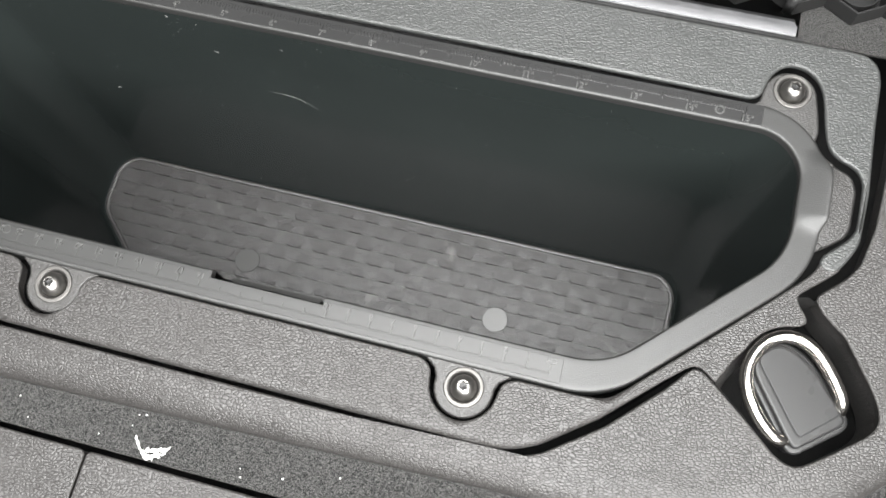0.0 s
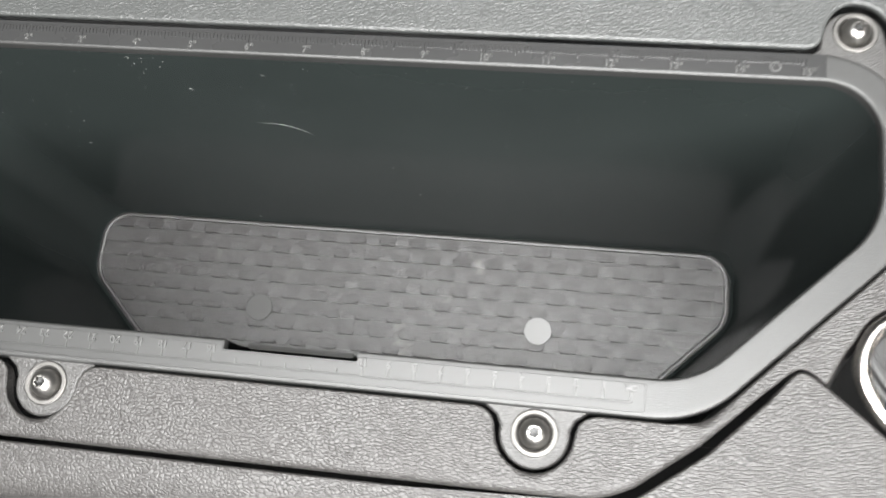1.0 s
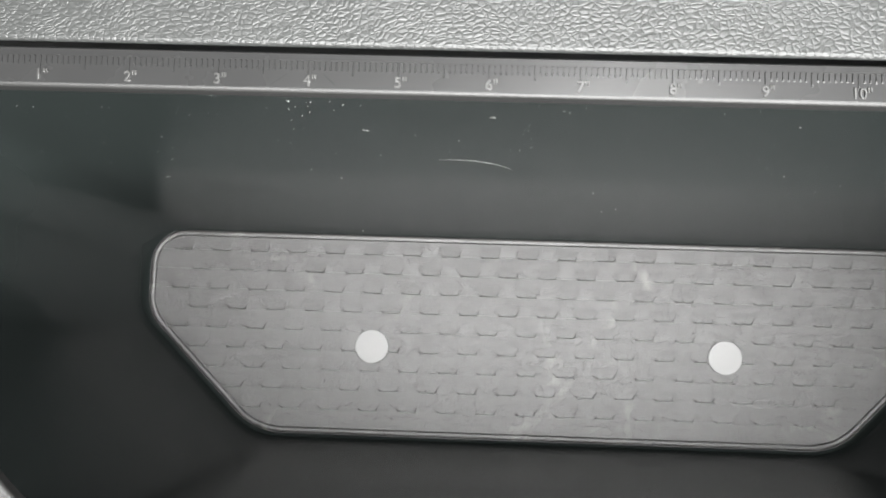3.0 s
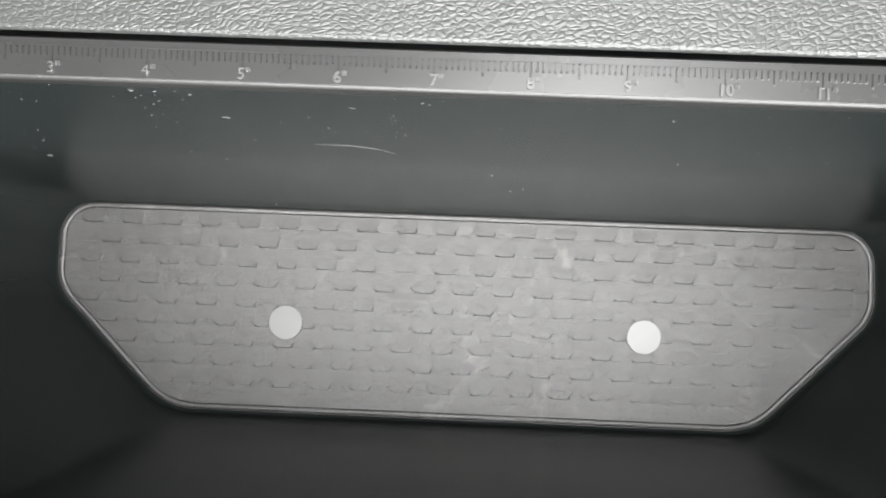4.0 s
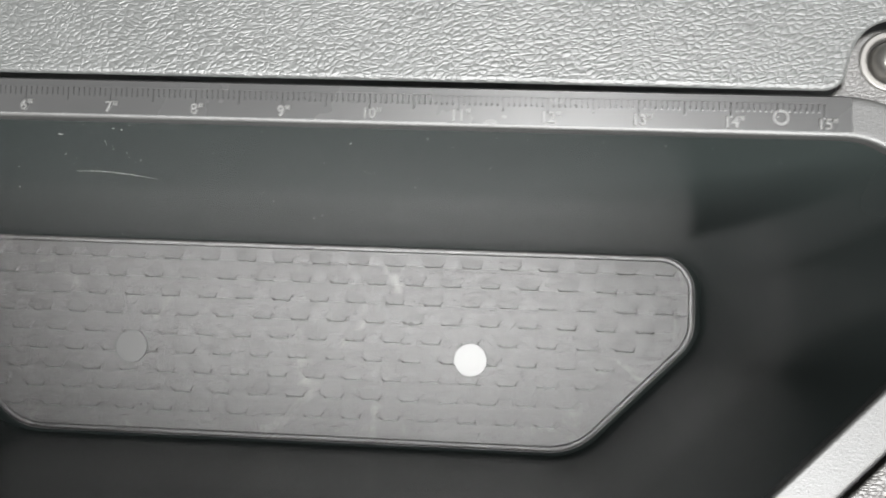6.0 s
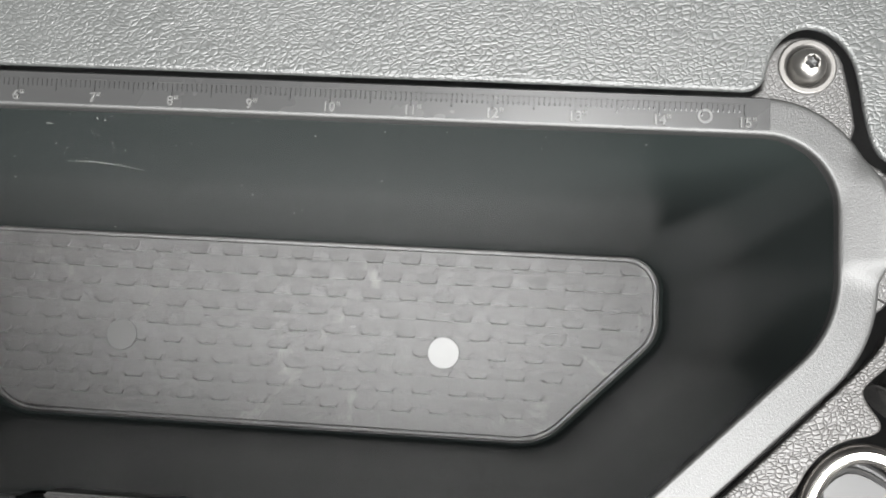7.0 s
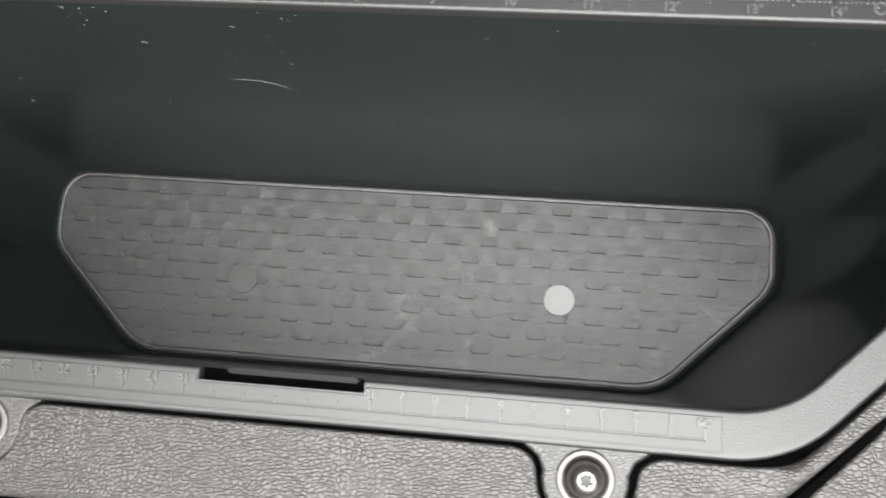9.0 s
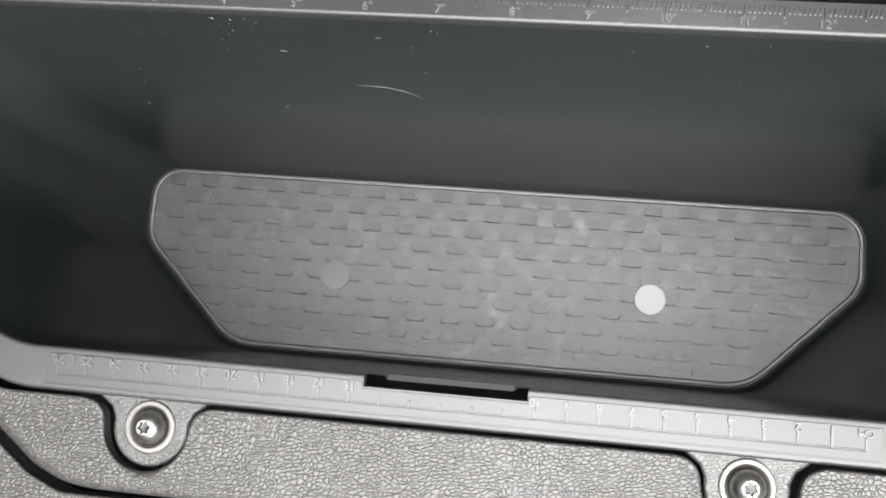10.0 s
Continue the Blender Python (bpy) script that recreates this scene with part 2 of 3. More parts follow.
            if (mid - Vector((x, y))).length > r * 0.97 and all(origin[i] for i in f):
                bm.faces.new([every[origin[i][0]] for i in f])
        for i in range(m):
            bm.faces.new((lip[i], lip[(i + 1) % m], low[(i + 1) % m], low[i]))
    return bm


def soft_slab(outline, z, thick, edge, wide, fall, weight):
    """A plate whose edge rolls off over a width and a fall that weight(point) blends in."""
    share = [weight(p) for p in outline]
    under = inset(outline, 0.0010)

    def ring(a):
        loop = []
        far, near = inset(outline, wide * (1 - math.cos(a))), inset(outline, edge * (1 - math.cos(a)))
        for p, q, w in zip(near, far, share):
            m, drop = p.lerp(q, w), edge + (fall - edge) * w
            loop.append(Vector((m.x, m.y, z - drop * (1 - math.sin(a)))))
        return loop
    low = [Vector((p.x, p.y, z - thick)) for p in under]
    step_in = [Vector((p.x, p.y, z - edge - (fall - edge) * w - 0.0008)) for p, w in zip(under, share)]
    return loops_mesh([low, step_in] + [ring(k / 9 * math.pi / 2) for k in range(10)], bottom=True, top=True)


def box(x0, x1, y0, y1, z0, z1, bevel=0.0):
    bm = bmesh.new()
    bmesh.ops.create_cube(bm, size=1)
    for v in bm.verts:
        v.co = Vector(((x0 + x1) / 2 + v.co.x * (x1 - x0), (y0 + y1) / 2 + v.co.y * (y1 - y0), (z0 + z1) / 2 + v.co.z * (z1 - z0)))
    if bevel:
        bmesh.ops.bevel(bm, geom=list(bm.edges), offset=bevel, segments=2, affect="EDGES")
    return bm


def lathe(profile, n=40, radius_of=None, closed=True):
    """Rings of (radius, height) round z."""
    loops = []
    for r, z in profile:
        loops.append([Vector((math.cos(2 * math.pi * i / n), math.sin(2 * math.pi * i / n), 0)) * (r if not radius_of else radius_of(r, z, 2 * math.pi * i / n)) + Vector((0, 0, z)) for i in range(n)])
    return loops_mesh(loops, bottom=closed, top=True)


def tube(path, radius, n=14):
    loops = []
    for i, p in enumerate(path):
        t = (path[min(i + 1, len(path) - 1)] - path[max(i - 1, 0)]).normalized()
        side = t.cross(Vector((0, 0, 1))).normalized()
        over = side.cross(t).normalized()
        k = 1.0
        loops.append([p + (side * math.cos(2 * math.pi * j / n) + over * math.sin(2 * math.pi * j / n)) * radius * k for j in range(n)])
    bm = loops_mesh(loops)
    bm.verts.ensure_lookup_table()
    bm.faces.new([bm.verts[j] for j in range(n)])
    bm.faces.new([bm.verts[len(bm.verts) - n + j] for j in range(n)])
    return bm


# ---- outlines, mirrored about the middle of the bin ----
MID = 0.190
FLOOR_Z = -0.2175


def bin_outline(right, mid=MID):
    # counter-clockwise seen from above: front right, right, back right, back left, left, front left
    a, b, c = right
    m = lambda p: (2 * mid - p[0], p[1], p[2])
    return [c, b, a, m(a), m(b), m(c)]


NOTCH = (0.165, 0.218)
INNER = [(0.409, -0.0088, 0.022), (0.409, -0.066, 0.036), (0.343, -0.131, 0.036)]
OUTER = [(0.4205, 0.0028, 0.034), (0.4205, -0.0715, 0.045), (0.345, -0.1455, 0.045)]
BASE = [(0.3960, -0.0204, 0.020), (0.3960, -0.0650, 0.026), (0.3358, -0.1250, 0.034)]
MAT_MID = 0.1878
even = [k / 24 for k in range(1, 24)]


CUTS = {0: even[::2], 1: even, 2: even, 3: even, 4: even[::2], 5: even}


def outline_of(right, mid=MID):
    return rounded(bin_outline(right, mid), 12, CUTS)

CUTS[5] = sorted([k / 24 for k in range(1, 24) if k not in (10, 14)] + [0.4090, 0.4095, 0.6014, 0.6019])
IN_OUT, OUT_OUT, BASE_OUT = outline_of(INNER), outline_of(OUTER), outline_of(BASE, MAT_MID)
IN_NOTCH = [abs(p.y - INNER[2][1]) < 1e-6 and NOTCH[0] - 1e-4 < p.x < NOTCH[1] + 1e-4 for p in IN_OUT]


def step(x, a, b):
    t = max(0.0, min(1.0, (x - a) / (b - a)))
    return t * t * (3 - 2 * t)


def rise_at(p):
    """The raised finger rest in both short sides of the rim, climbing outwards."""
    side = max(0.0, min(1.0, (abs(p.x - MID) - 0.2195) / 0.0105))
    return 0.0042 * side * step(-p.y, 0.0170, 0.0198) * (1 - step(-p.y, 0.0455, 0.0535))


def smooth_loop(pts, k=3):
    """Closed outline with its corners cut round, k times."""
    v, out = [Vector(p) for p in pts], []
    for i, p in enumerate(v):
        q = v[(i + 1) % len(v)]
        gap = (q - p).length
        out.append(p)
        if gap > 0.012:
            out += [p.lerp(q, 0.004 / gap), p.lerp(q, 1 - 0.004 / gap)]
    for _ in range(k - 1):
        out = [w for i, p in enumerate(out) for w in (p.lerp(out[(i + 1) % len(out)], 0.25), p.lerp(out[(i + 1) % len(out)], 0.75))]
    return out


# ---- the bin: tub, rim with two scales, latch ----
def rim_mesh():
    loops = []
    edge = 0.0014
    for k in range(0, 5):
        a = k / 4 * math.pi / 2
        if k == 0:
            loops.append(up(OUT_OUT, -0.009))
        loops.append(up(inset(OUT_OUT, edge * (1 - math.cos(a))), -edge + edge * math.sin(a)))
    lip_out, lip_in = inset(OUT_OUT, edge), inset(IN_OUT, -0.0010)
    for f in (0.12, 0.35, 0.6, 0.85, 1.0):
        loops.append(up([a.lerp(b, f) for a, b in zip(lip_out, lip_in)], 0.0))
    for k in range(1, 8):
        a = k / 7 * math.pi / 2
        loops.append(up(inset(IN_OUT, -0.0010 + 0.0012 * math.sin(a)), -0.0012 * (1 - math.cos(a))))
    loops.append(up(inset(IN_OUT, 0.0002), -0.0046))
    deep = -0.1350
    for n, loop in enumerate(loops):
        for p, cut in zip(loop, IN_NOTCH):
            if cut and p.y > deep:
                p.y = deep + n * 2e-5
            rise = rise_at(p)
            p.z += rise
            p.x += 0.4 * rise * (1 if p.x > MID else -1)
    return loops_mesh(loops)


TUB_TOP = inset(IN_OUT, 0.0001)


def hollow(f):
    """Share of the wall's run inwards at the share f of its depth; the lower part is slightly hollow."""
    return f - 0.18 * math.sin(math.pi * max(0.0, f - 0.42) / 0.58)


def tub_mesh():
    loops = []
    for f in [0.0, 0.03] + [k / 22 for k in range(1, 22)]:
        z = -0.0036 + f * (FLOOR_Z - 0.003 + 0.0036)
        loops.append(up([a.lerp(b, hollow(f)) for a, b in zip(TUB_TOP, BASE_OUT)], z))
    zb = FLOOR_Z - 0.003
    for k in range(1, 6):
        a = k / 5 * math.pi / 2
        loops.append(up(inset(BASE_OUT, 0.004 * (1 - math.cos(a))), zb + 0.004 * (1 - math.sin(a))))
    for n, (p, cut) in enumerate(zip(loops[0], IN_NOTCH)):
        if cut:
            p.z = -0.0170
        p.z += rise_at(p) * 1.1
    for p, cut in zip(loops[1], IN_NOTCH):
        p.z = p.z + rise_at(p) if not cut else -0.0175
    for p, cut in zip(loops[2], IN_NOTCH):
        p.z = p.z if not cut else -0.0190
    bm = loops_mesh(loops, top=True)
    return bm


def text_mesh(text, size, x, y, z, turn, depth=0.00045):
    cu = bpy.data.curves.new("numeral", "FONT")
    cu.body, cu.size, cu.extrude, cu.align_x, cu.align_y = text, size, depth, "CENTER", "CENTER"
    cu.bevel_depth, cu.bevel_resolution, cu.offset = 0.00008, 1, 0.0
    ob = new("numeral", cu)
    me = bpy.data.meshes.new_from_object(ob.evaluated_get(bpy.context.evaluated_depsgraph_get()))
    bpy.data.objects.remove(ob)
    me.transform(pose(x, y, z, 0, 0, turn))
    return me


def ring_mesh(outer, inner, height, n=28):
    turns = [(math.cos(2 * math.pi * i / n), math.sin(2 * math.pi * i / n)) for i in range(n)]
    return loops_mesh([[Vector((r * c, r * s, z)) for c, s in turns] for r, z in ((outer, 0.0), (outer - 0.0001, height), (inner + 0.0001, height), (inner, 0.0))])


def ticks_mesh(rows):
    """rows: x, y0, y1, half width; low raised strokes."""
    bm = bmesh.new()
    z = 0.00036
    for x, y0, y1, w in rows:
        b = [bm.verts.new((x + sx * w, y, 0.0)) for sx, y in ((-1, y0), (1, y0), (1, y1), (-1, y1))]
        t = [bm.verts.new((x + sx * w * 0.55, y + (0.0005 if y == min(y0, y1) else -0.0003), z)) for sx, y in ((-1, y0), (1, y0), (1, y1), (-1, y1))]
        bm.faces.new(t)
        for i in range(4):
            j = (i + 1) % 4
            bm.faces.new((b[i], b[j], t[j], t[i]))
    return bm


EAR_Z = -0.0018


def storage_bin():
    root = thing("storage_bin", "black moulded plastic storage bin with ruler scales on its rim", "storage bin", at=(MID, -0.07, FLOOR_Z - 0.006))
    inv = Matrix.Translation((-MID, 0.07, 0.006 - FLOOR_Z))

    def p(name, bm, mat, parent=root, label="", smooth=True):
        ob = part(name, bm, mat, None, label, smooth)
        ob.parent = parent
        ob.matrix_parent_inverse = inv
        return ob

    p("tub", tub_mesh(), TUB, label="deep glossy black tub")
    p("rim", rim_mesh(), RIM, label="satin black rim")
    # scale plates let into the rim
    inch = p("inch_ruler", slab(rounded([(-0.0075, -0.0079, 0.0004), (0.3885, -0.0079, 0.0004), (0.3885, 0.0022, 0.0004), (-0.0075, 0.0022, 0.0004)], 3), 0.0002, 0.0006, 0.00015), RULER, label="moulded inch scale, nought to fifteen")
    rows = []
    for k in range(15 * 16 + 1):
        long = 0.0041 if k % 16 == 0 else 0.0038 if k % 8 == 0 else 0.0024
        rows.append((k * 0.0254 / 16, -long, 0.0, 0.00028 if k % 8 == 0 else 0.00022))
    rows_bm = ticks_mesh(rows)
    t = part("tick_scale", rows_bm, RULER, inch, smooth=False)
    t["kind"] = "stuff"
    t.location.z = 0.0002
    tips = part("tick_tip", ticks_mesh([(x, a - 0.0004, a + 0.0006, 0.00034) for x, a, c, w in rows]), RULER, inch, smooth=False)
    tips.location.z = 0.00012
    tips["kind"] = "stuff"
    line = part("scale_line", box(-0.0003, 0.3813, 0.0002, 0.0007, 0.0001, 0.0005), RULER, inch, smooth=False)
    for n in range(1, 16):
        me = text_mesh(f'{n}"', 0.0043, n * 0.0254 + 0.0007, -0.0058, 0.0003, 0)
        me.materials.append(MARK)
        ob = new("numeral", me)
        ob.parent = inch
    for x in (0.0079, 0.3692):
        ring = part("mould_mark", ring_mesh(0.0023, 0.0015, 0.0003), MARK, inch)
        ring.location = (x, -0.0040, 0.0002)
    for x, run in ((0.0915, 0.0042), (0.1095, -0.0034)):
        bm = bmesh.new()
        rows = [(Vector((x + run * k / 6, -0.0068 + 0.0030 * k / 6, 0.00027)), 0.00016 + 0.0002 * math.sin(math.pi * k / 6)) for k in range(7)]
        pairs = [(bm.verts.new(c + Vector((0, w, 0))), bm.verts.new(c - Vector((0, w, 0)))) for c, w in rows]
        for a, b in zip(pairs, pairs[1:]):
            bm.faces.new((a[0], b[0], b[1], a[1]))
        part("scuff", bm, DARK, inch, "dark rubbed scuff", smooth=False)
    cm = p("centimetre_ruler", slab([Vector(q) for q in ((0.0565, -0.1436), (0.3255, -0.1436), (0.3255, -0.1330), (NOTCH[1] + 0.0004, -0.1330), (NOTCH[1] + 0.0004, -0.1354), (NOTCH[0] - 0.0004, -0.1354), (NOTCH[0] - 0.0004, -0.1330), (0.0565, -0.1330))], 0.00025, 0.0006, 0.0002), RULER_CM, label="moulded centimetre scale, nought to twenty-six")
    rows = []
    for k in range(261):
        long = 0.0042 if k % 10 == 0 else 0.0010
        if k % 10 == 0 and NOTCH[0] < 0.3205 - k * 0.001 < NOTCH[1]:
            long = 0.0026
        rows.append((0.3205 - k * 0.001, -0.1405, -0.1405 + long, 0.00032 if k % 10 == 0 else 0.00016))
    t = part("tick_scale", ticks_mesh(rows), MARK, cm, smooth=False)
    t["kind"] = "stuff"
    t.location.z = 0.00025
    part("scale_line", box(0.0602, 0.3208, -0.1409, -0.1405, 0.0003, 0.0006), RULER_CM, cm, smooth=False)
    part("edge_line", box(0.0565, 0.3255, -0.14345, -0.1431, 0.0003, 0.0006), RULER_CM, cm, smooth=False)
    for n in range(0, 27):
        x = 0.3205 - n * 0.01
        if NOTCH[0] - 0.001 < x < NOTCH[1] + 0.001:
            continue
        me = text_mesh("CM" if n == 0 else str(n), 0.0041 if n else 0.0032, x, -0.1348, 0.0004, 180)
        me.materials.append(MARK)
        ob = new("numeral", me)
        ob.parent = cm
    ring = part("mould_mark", ring_mesh(0.0022, 0.0017, 0.0003), MARK, cm)
    ring.location = (0.0640, -0.1352, 0.00025)
    # latch keeper under the notch
    latch = p("latch_keeper", box(0.1700, 0.2140, -0.1322, -0.1303, -0.022, -0.0110, 0.0007), BAR, label="black keeper bar in the rim notch")
    # solid near-black block stands in for the shade behind the keeper
    p("notch_shade_block", box(0.163, 0.220, -0.141, -0.1354, -0.034, -0.0085, 0.0005), DARK)
    # ears that the screws go through
    for cx in (0.0945, 0.2868):
        pts = [(cx + 0.021, -0.143), (cx + 0.0185, -0.1462), (cx + 0.0145, -0.1490)]
        pts = [Vector(q) for q in pts]
        arc = [Vector((cx + 0.0130 * math.cos(a), -0.1545 + 0.0130 * math.sin(a))) for a in [radians(8 - k * 196 / 20) for k in range(21)]]
        rest = [Vector((2 * cx - q.x, q.y)) for q in pts[::-1]]
        p("screw_ear", slab((pts + arc + rest)[::-1], EAR_Z, 0.008, 0.0012, (cx, -0.1545, 0.0068)), LEATHER_FINE)
    arc = [(0.3992 + 0.0120 * math.cos(a), 0.0112 + 0.0116 * math.sin(a)) for a in [radians(k * 12 + 5) for k in range(15)]]
    pts = [(0.412, -0.013), (0.4142, -0.005), (0.4130, 0.004)] + arc + [(0.3862, 0.0056), (0.3834, 0.0034), (0.381, 0.001), (0.396, -0.004)]
    p("screw_ear", slab([Vector(q) for q in pts], EAR_Z, 0.008, 0.0012, (0.3998, 0.0132, 0.0068)), LEATHER_FINE)
    for sx in (1, -1):
        pts = [(0.412, -0.066), (0.4205, -0.0605), (0.4312, -0.0520), (0.4335, -0.0475), (0.4338, -0.0285), (0.4312, -0.0222), (0.4200, -0.0175), (0.412, -0.012)]
        v = [Vector((q[0] if sx > 0 else 2 * MID - q[0], q[1])) for q in pts]
        bm = slab(smooth_loop(v if sx > 0 else v[::-1], 3), -0.0010, 0.008, 0.0012)
        for vert in bm.verts:
            vert.co.z += 0.0002 + (-0.0016 if abs(vert.co.x - MID) > 0.232 else 0)
        p("finger_flange", bm, LEATHER_FINE)
    return root


storage_bin()


# ---- screws ----
def screw():
    root = thing("screw", "zinc-plated star-drive screw in a dished steel washer", "screw", "screws that hold the bin")
    part("washer", lathe([(0.0081, -0.0015), (0.0087, 0.0), (0.0087, 0.0004), (0.0085, 0.0007), (0.0082, 0.0008), (0.0071, 0.0008), (0.0068, 0.0006), (0.0063, -0.0001), (0.0059, -0.0010), (0.0054, -0.0016), (0.001, -0.0018)], 48, None, False), STEEL, root, "dished steel washer")
    n = 48

    def star(r, z, a):
        return r if r > 0.00225 or r < 0.0003 else r * (1 + 0.15 * math.cos(6 * a))
    part("screw_head", lathe([(0.0057, -0.0022), (0.0057, -0.0008), (0.0055, 0.0008), (0.0051, 0.0022), (0.0045, 0.0034), (0.0037, 0.0043), (0.0030, 0.0048), (0.0024, 0.0051), (0.0020, 0.0051), (0.0019, 0.0048), (0.0018, 0.0024), (0.0002, 0.0022)], n, star), HEAD_STEEL, root, "domed screw head")
    # black floor puts the shade of the recess into the colour
    part("star_socket", lathe([(0.00172, 0.0023), (0.00168, 0.0038), (0.0002, 0.0036)], n, star), BLOCK, root, "six-lobed socket, its shade given by a black floor")
    return root


first = screw()
first.matrix_basis = pose(0.0945, -0.1545, EAR_Z, 0, 0, 10)
copy_thing(first, pose(0.2868, -0.1545, EAR_Z, 0, 0, 40))
copy_thing(first, pose(0.3998, 0.0132, EAR_Z, 0, 0, 75))


# ---- rubber mat ----
MAT = [(0.3936, -0.0202, 0.018), (0.3936, -0.0640, 0.024), (0.3345, -0.1231, 0.034)]
COURSE = 0.00042                             # height of a course of scales at its front edge
ROWS = [-0.0304 - 0.01 * k for k in range(10)]


def mat_inside(x, y, margin):
    ax = abs(x - MAT_MID) + MAT_MID
    if y > MAT[0][1] - margin or y < MAT[2][1] + margin or ax > MAT[0][0] - margin:
        return False
    bx, by, cx, cy = MAT[1][0], MAT[1][1], MAT[2][0], MAT[2][1]
    d = Vector((cx - bx, cy - by)).normalized()
    return d.x * (y - by) - d.y * (ax - bx) < -margin


def rubber_mat():
    root = thing("rubber_mat", "black rubber bin mat with raised border and scale pattern", "mat", at=(MID, -0.07, FLOOR_Z - 0.003))
    inv = Matrix.Translation((-MID, 0.07, 0.003 - FLOOR_Z))

    def p(name, bm, mat, label="", smooth=True):
        ob = part(name, bm, mat, root, label, smooth)
        ob.matrix_parent_inverse = inv
        return ob

    edge = outline_of(MAT, MAT_MID)
    z = FLOOR_Z
    # base sheet in low saw-tooth courses, clipped to the outline
    bm = bmesh.new()
    inner = inset(edge, 0.0030)
    ys = sorted({MAT[0][1] - 0.0029, *ROWS, MAT[2][1] + 0.0029})

    def half_width(y):
        xs = [a.x + (b.x - a.x) * (y - a.y) / (b.y - a.y) for a, b in zip(inner, inner[1:] + inner[:1]) if (a.y - y) * (b.y - y) < 0]
        return (max(xs) - MAT_MID) if xs else 0.0
    fine = []
    for a, b in zip(ys, ys[1:]):
        fine += [(a, b, a + (b - a) * k / 4, a + (b - a) * (k + 1) / 4) for k in range(4)]
    for a, b, y0, y1 in fine:
        w0, w1 = half_width(max(y0, inner_low := min(q.y for q in inner) + 1e-5)), half_width(min(y1, max(q.y for q in inner) - 1e-5))
        h0, h1 = COURSE * (1 - ((y0 - a) / 0.01) ** 2), COURSE * (1 - ((y1 - a) / 0.01) ** 2)
        nx = 16
        r0 = [bm.verts.new((MAT_MID - w0 + 2 * w0 * k / nx, y0, z + h0)) for k in range(nx + 1)]
        r1 = [bm.verts.new((MAT_MID - w1 + 2 * w1 * k / nx, y1, z + h1)) for k in range(nx + 1)]
        for k in range(nx):
            bm.faces.new((r0[k], r0[k + 1], r1[k + 1], r1[k]))
        if abs(y0 - a) < 1e-9 and a != ys[0]:
            r2 = [bm.verts.new((v.co.x, y0, z)) for v in r0]
            for k in range(nx):
                bm.faces.new((r2[k], r2[k + 1], r0[k + 1], r0[k]))
    bmesh.ops.remove_doubles(bm, verts=bm.verts, dist=1e-6)
    p("sheet", bm, RUBBER, smooth=False)
    loops = [up(edge, z - 0.003), up(edge, z + 0.0006)]
    for k in range(0, 9):
        a = math.pi * k / 8
        loops.append(up(inset(edge, 0.0017 - 0.0015 * math.cos(a)), z + 0.0006 + 0.0006 * math.sin(a)))
    loops.append(up(inset(edge, 0.0034), z - 0.0004))
    p("border", loops_mesh(loops), RUBBER, "raised rounded border")
    loops = [up(inset(edge, 0.0001), z - 0.0030), up(inset(edge, 0.0036), z - 0.0005)]
    bm = loops_mesh(loops, bottom=True, top=True)
    p("backing", bm, RUBBER)
    # scales
    me = None
    for k, y in enumerate(ROWS):
        x0 = 0.119 if k % 2 == 0 else 0.109
        for n in range(-8, 16):
            x = x0 + n * 0.02
            if not mat_inside(x, y, 0.0055) or not mat_inside(x + 0.005, y, 0.0035) or not mat_inside(x - 0.005, y, 0.0035) or not mat_inside(x, y + 0.004, 0.005) or any((x - sx) ** 2 + (y + 0.0015 + 0.078) ** 2 < 0.0082 ** 2 for sx in (0.0995, 0.2795)):
                continue
            if me is None:
                bm = bmesh.new()
                # half widths, depths and heights of the upper face from the front step to the run-out
                rows = ((0.0, 0.0034, 0.0009, COURSE + 0.00036, -0.00032), (0.0028, 0.0052, 0.0020, COURSE * 0.92 + 0.00015, 0.0026), (0.0066, 0.0062, 0.0016, COURSE * 0.564 - 0.00005, 0.0067))
                tops = [[bm.verts.new((sx * hw, y, hz)) for sx in (-1, 1)] for y, hw, e, hz, yb in rows]
                lows = [[bm.verts.new((sx * hw + (0.0009 + 0.2 * e if sx > 0 else -1.8 * e), yb, 0.0 if y == 0 else hz - 0.00024)) for sx in (-1, 1)] for y, hw, e, hz, yb in rows]
                bm.faces.new((lows[0][0], lows[0][1], tops[0][1], tops[0][0]))
                for i in (0, 1):
                    bm.faces.new((tops[i][0], tops[i][1], tops[i + 1][1], tops[i + 1][0]))
                    bm.faces.new((lows[i][1], lows[i + 1][1], tops[i + 1][1], tops[i][1]))
                    bm.faces.new((lows[i + 1][0], lows[i][0], tops[i][0], tops[i + 1][0]))
                bm.faces.new((tops[2][0], tops[2][1], lows[2][1], lows[2][0]))
                ob = p("scale", bm, RUBBER, smooth=False)
                me = ob.data
            else:
                ob = new("scale", me)
                ob.parent = root
                ob.matrix_parent_inverse = inv
            ob.location = (x, y, z)
    # two smooth round studs
    for x in (0.0995, 0.2795):
        ob = p("stud", lathe([(0.0086, -0.001), (0.0086, 0.00075), (0.0084, 0.0009), (0.0002, 0.0009)], 48), STUD, "smooth round stud")
        ob.location = (x, -0.078, z)
    return root


rubber_mat()


# ---- trim round the bin ----
def structure(name, bm, mat, label, category, smooth=True):
    return tagged(part(name, bm, mat, None, "", smooth), label, category, kind="structure")


def mirror_x(pts):
    return [(2 * MID - x, y) for x, y in pts[::-1]]


def detour(cx, r=0.0145):
    """Right to left round a screw ear."""
    arc = [(cx + r * math.cos(radians(-k * 12)), -0.1543 + r * math.sin(radians(-k * 12))) for k in range(1, 15)]
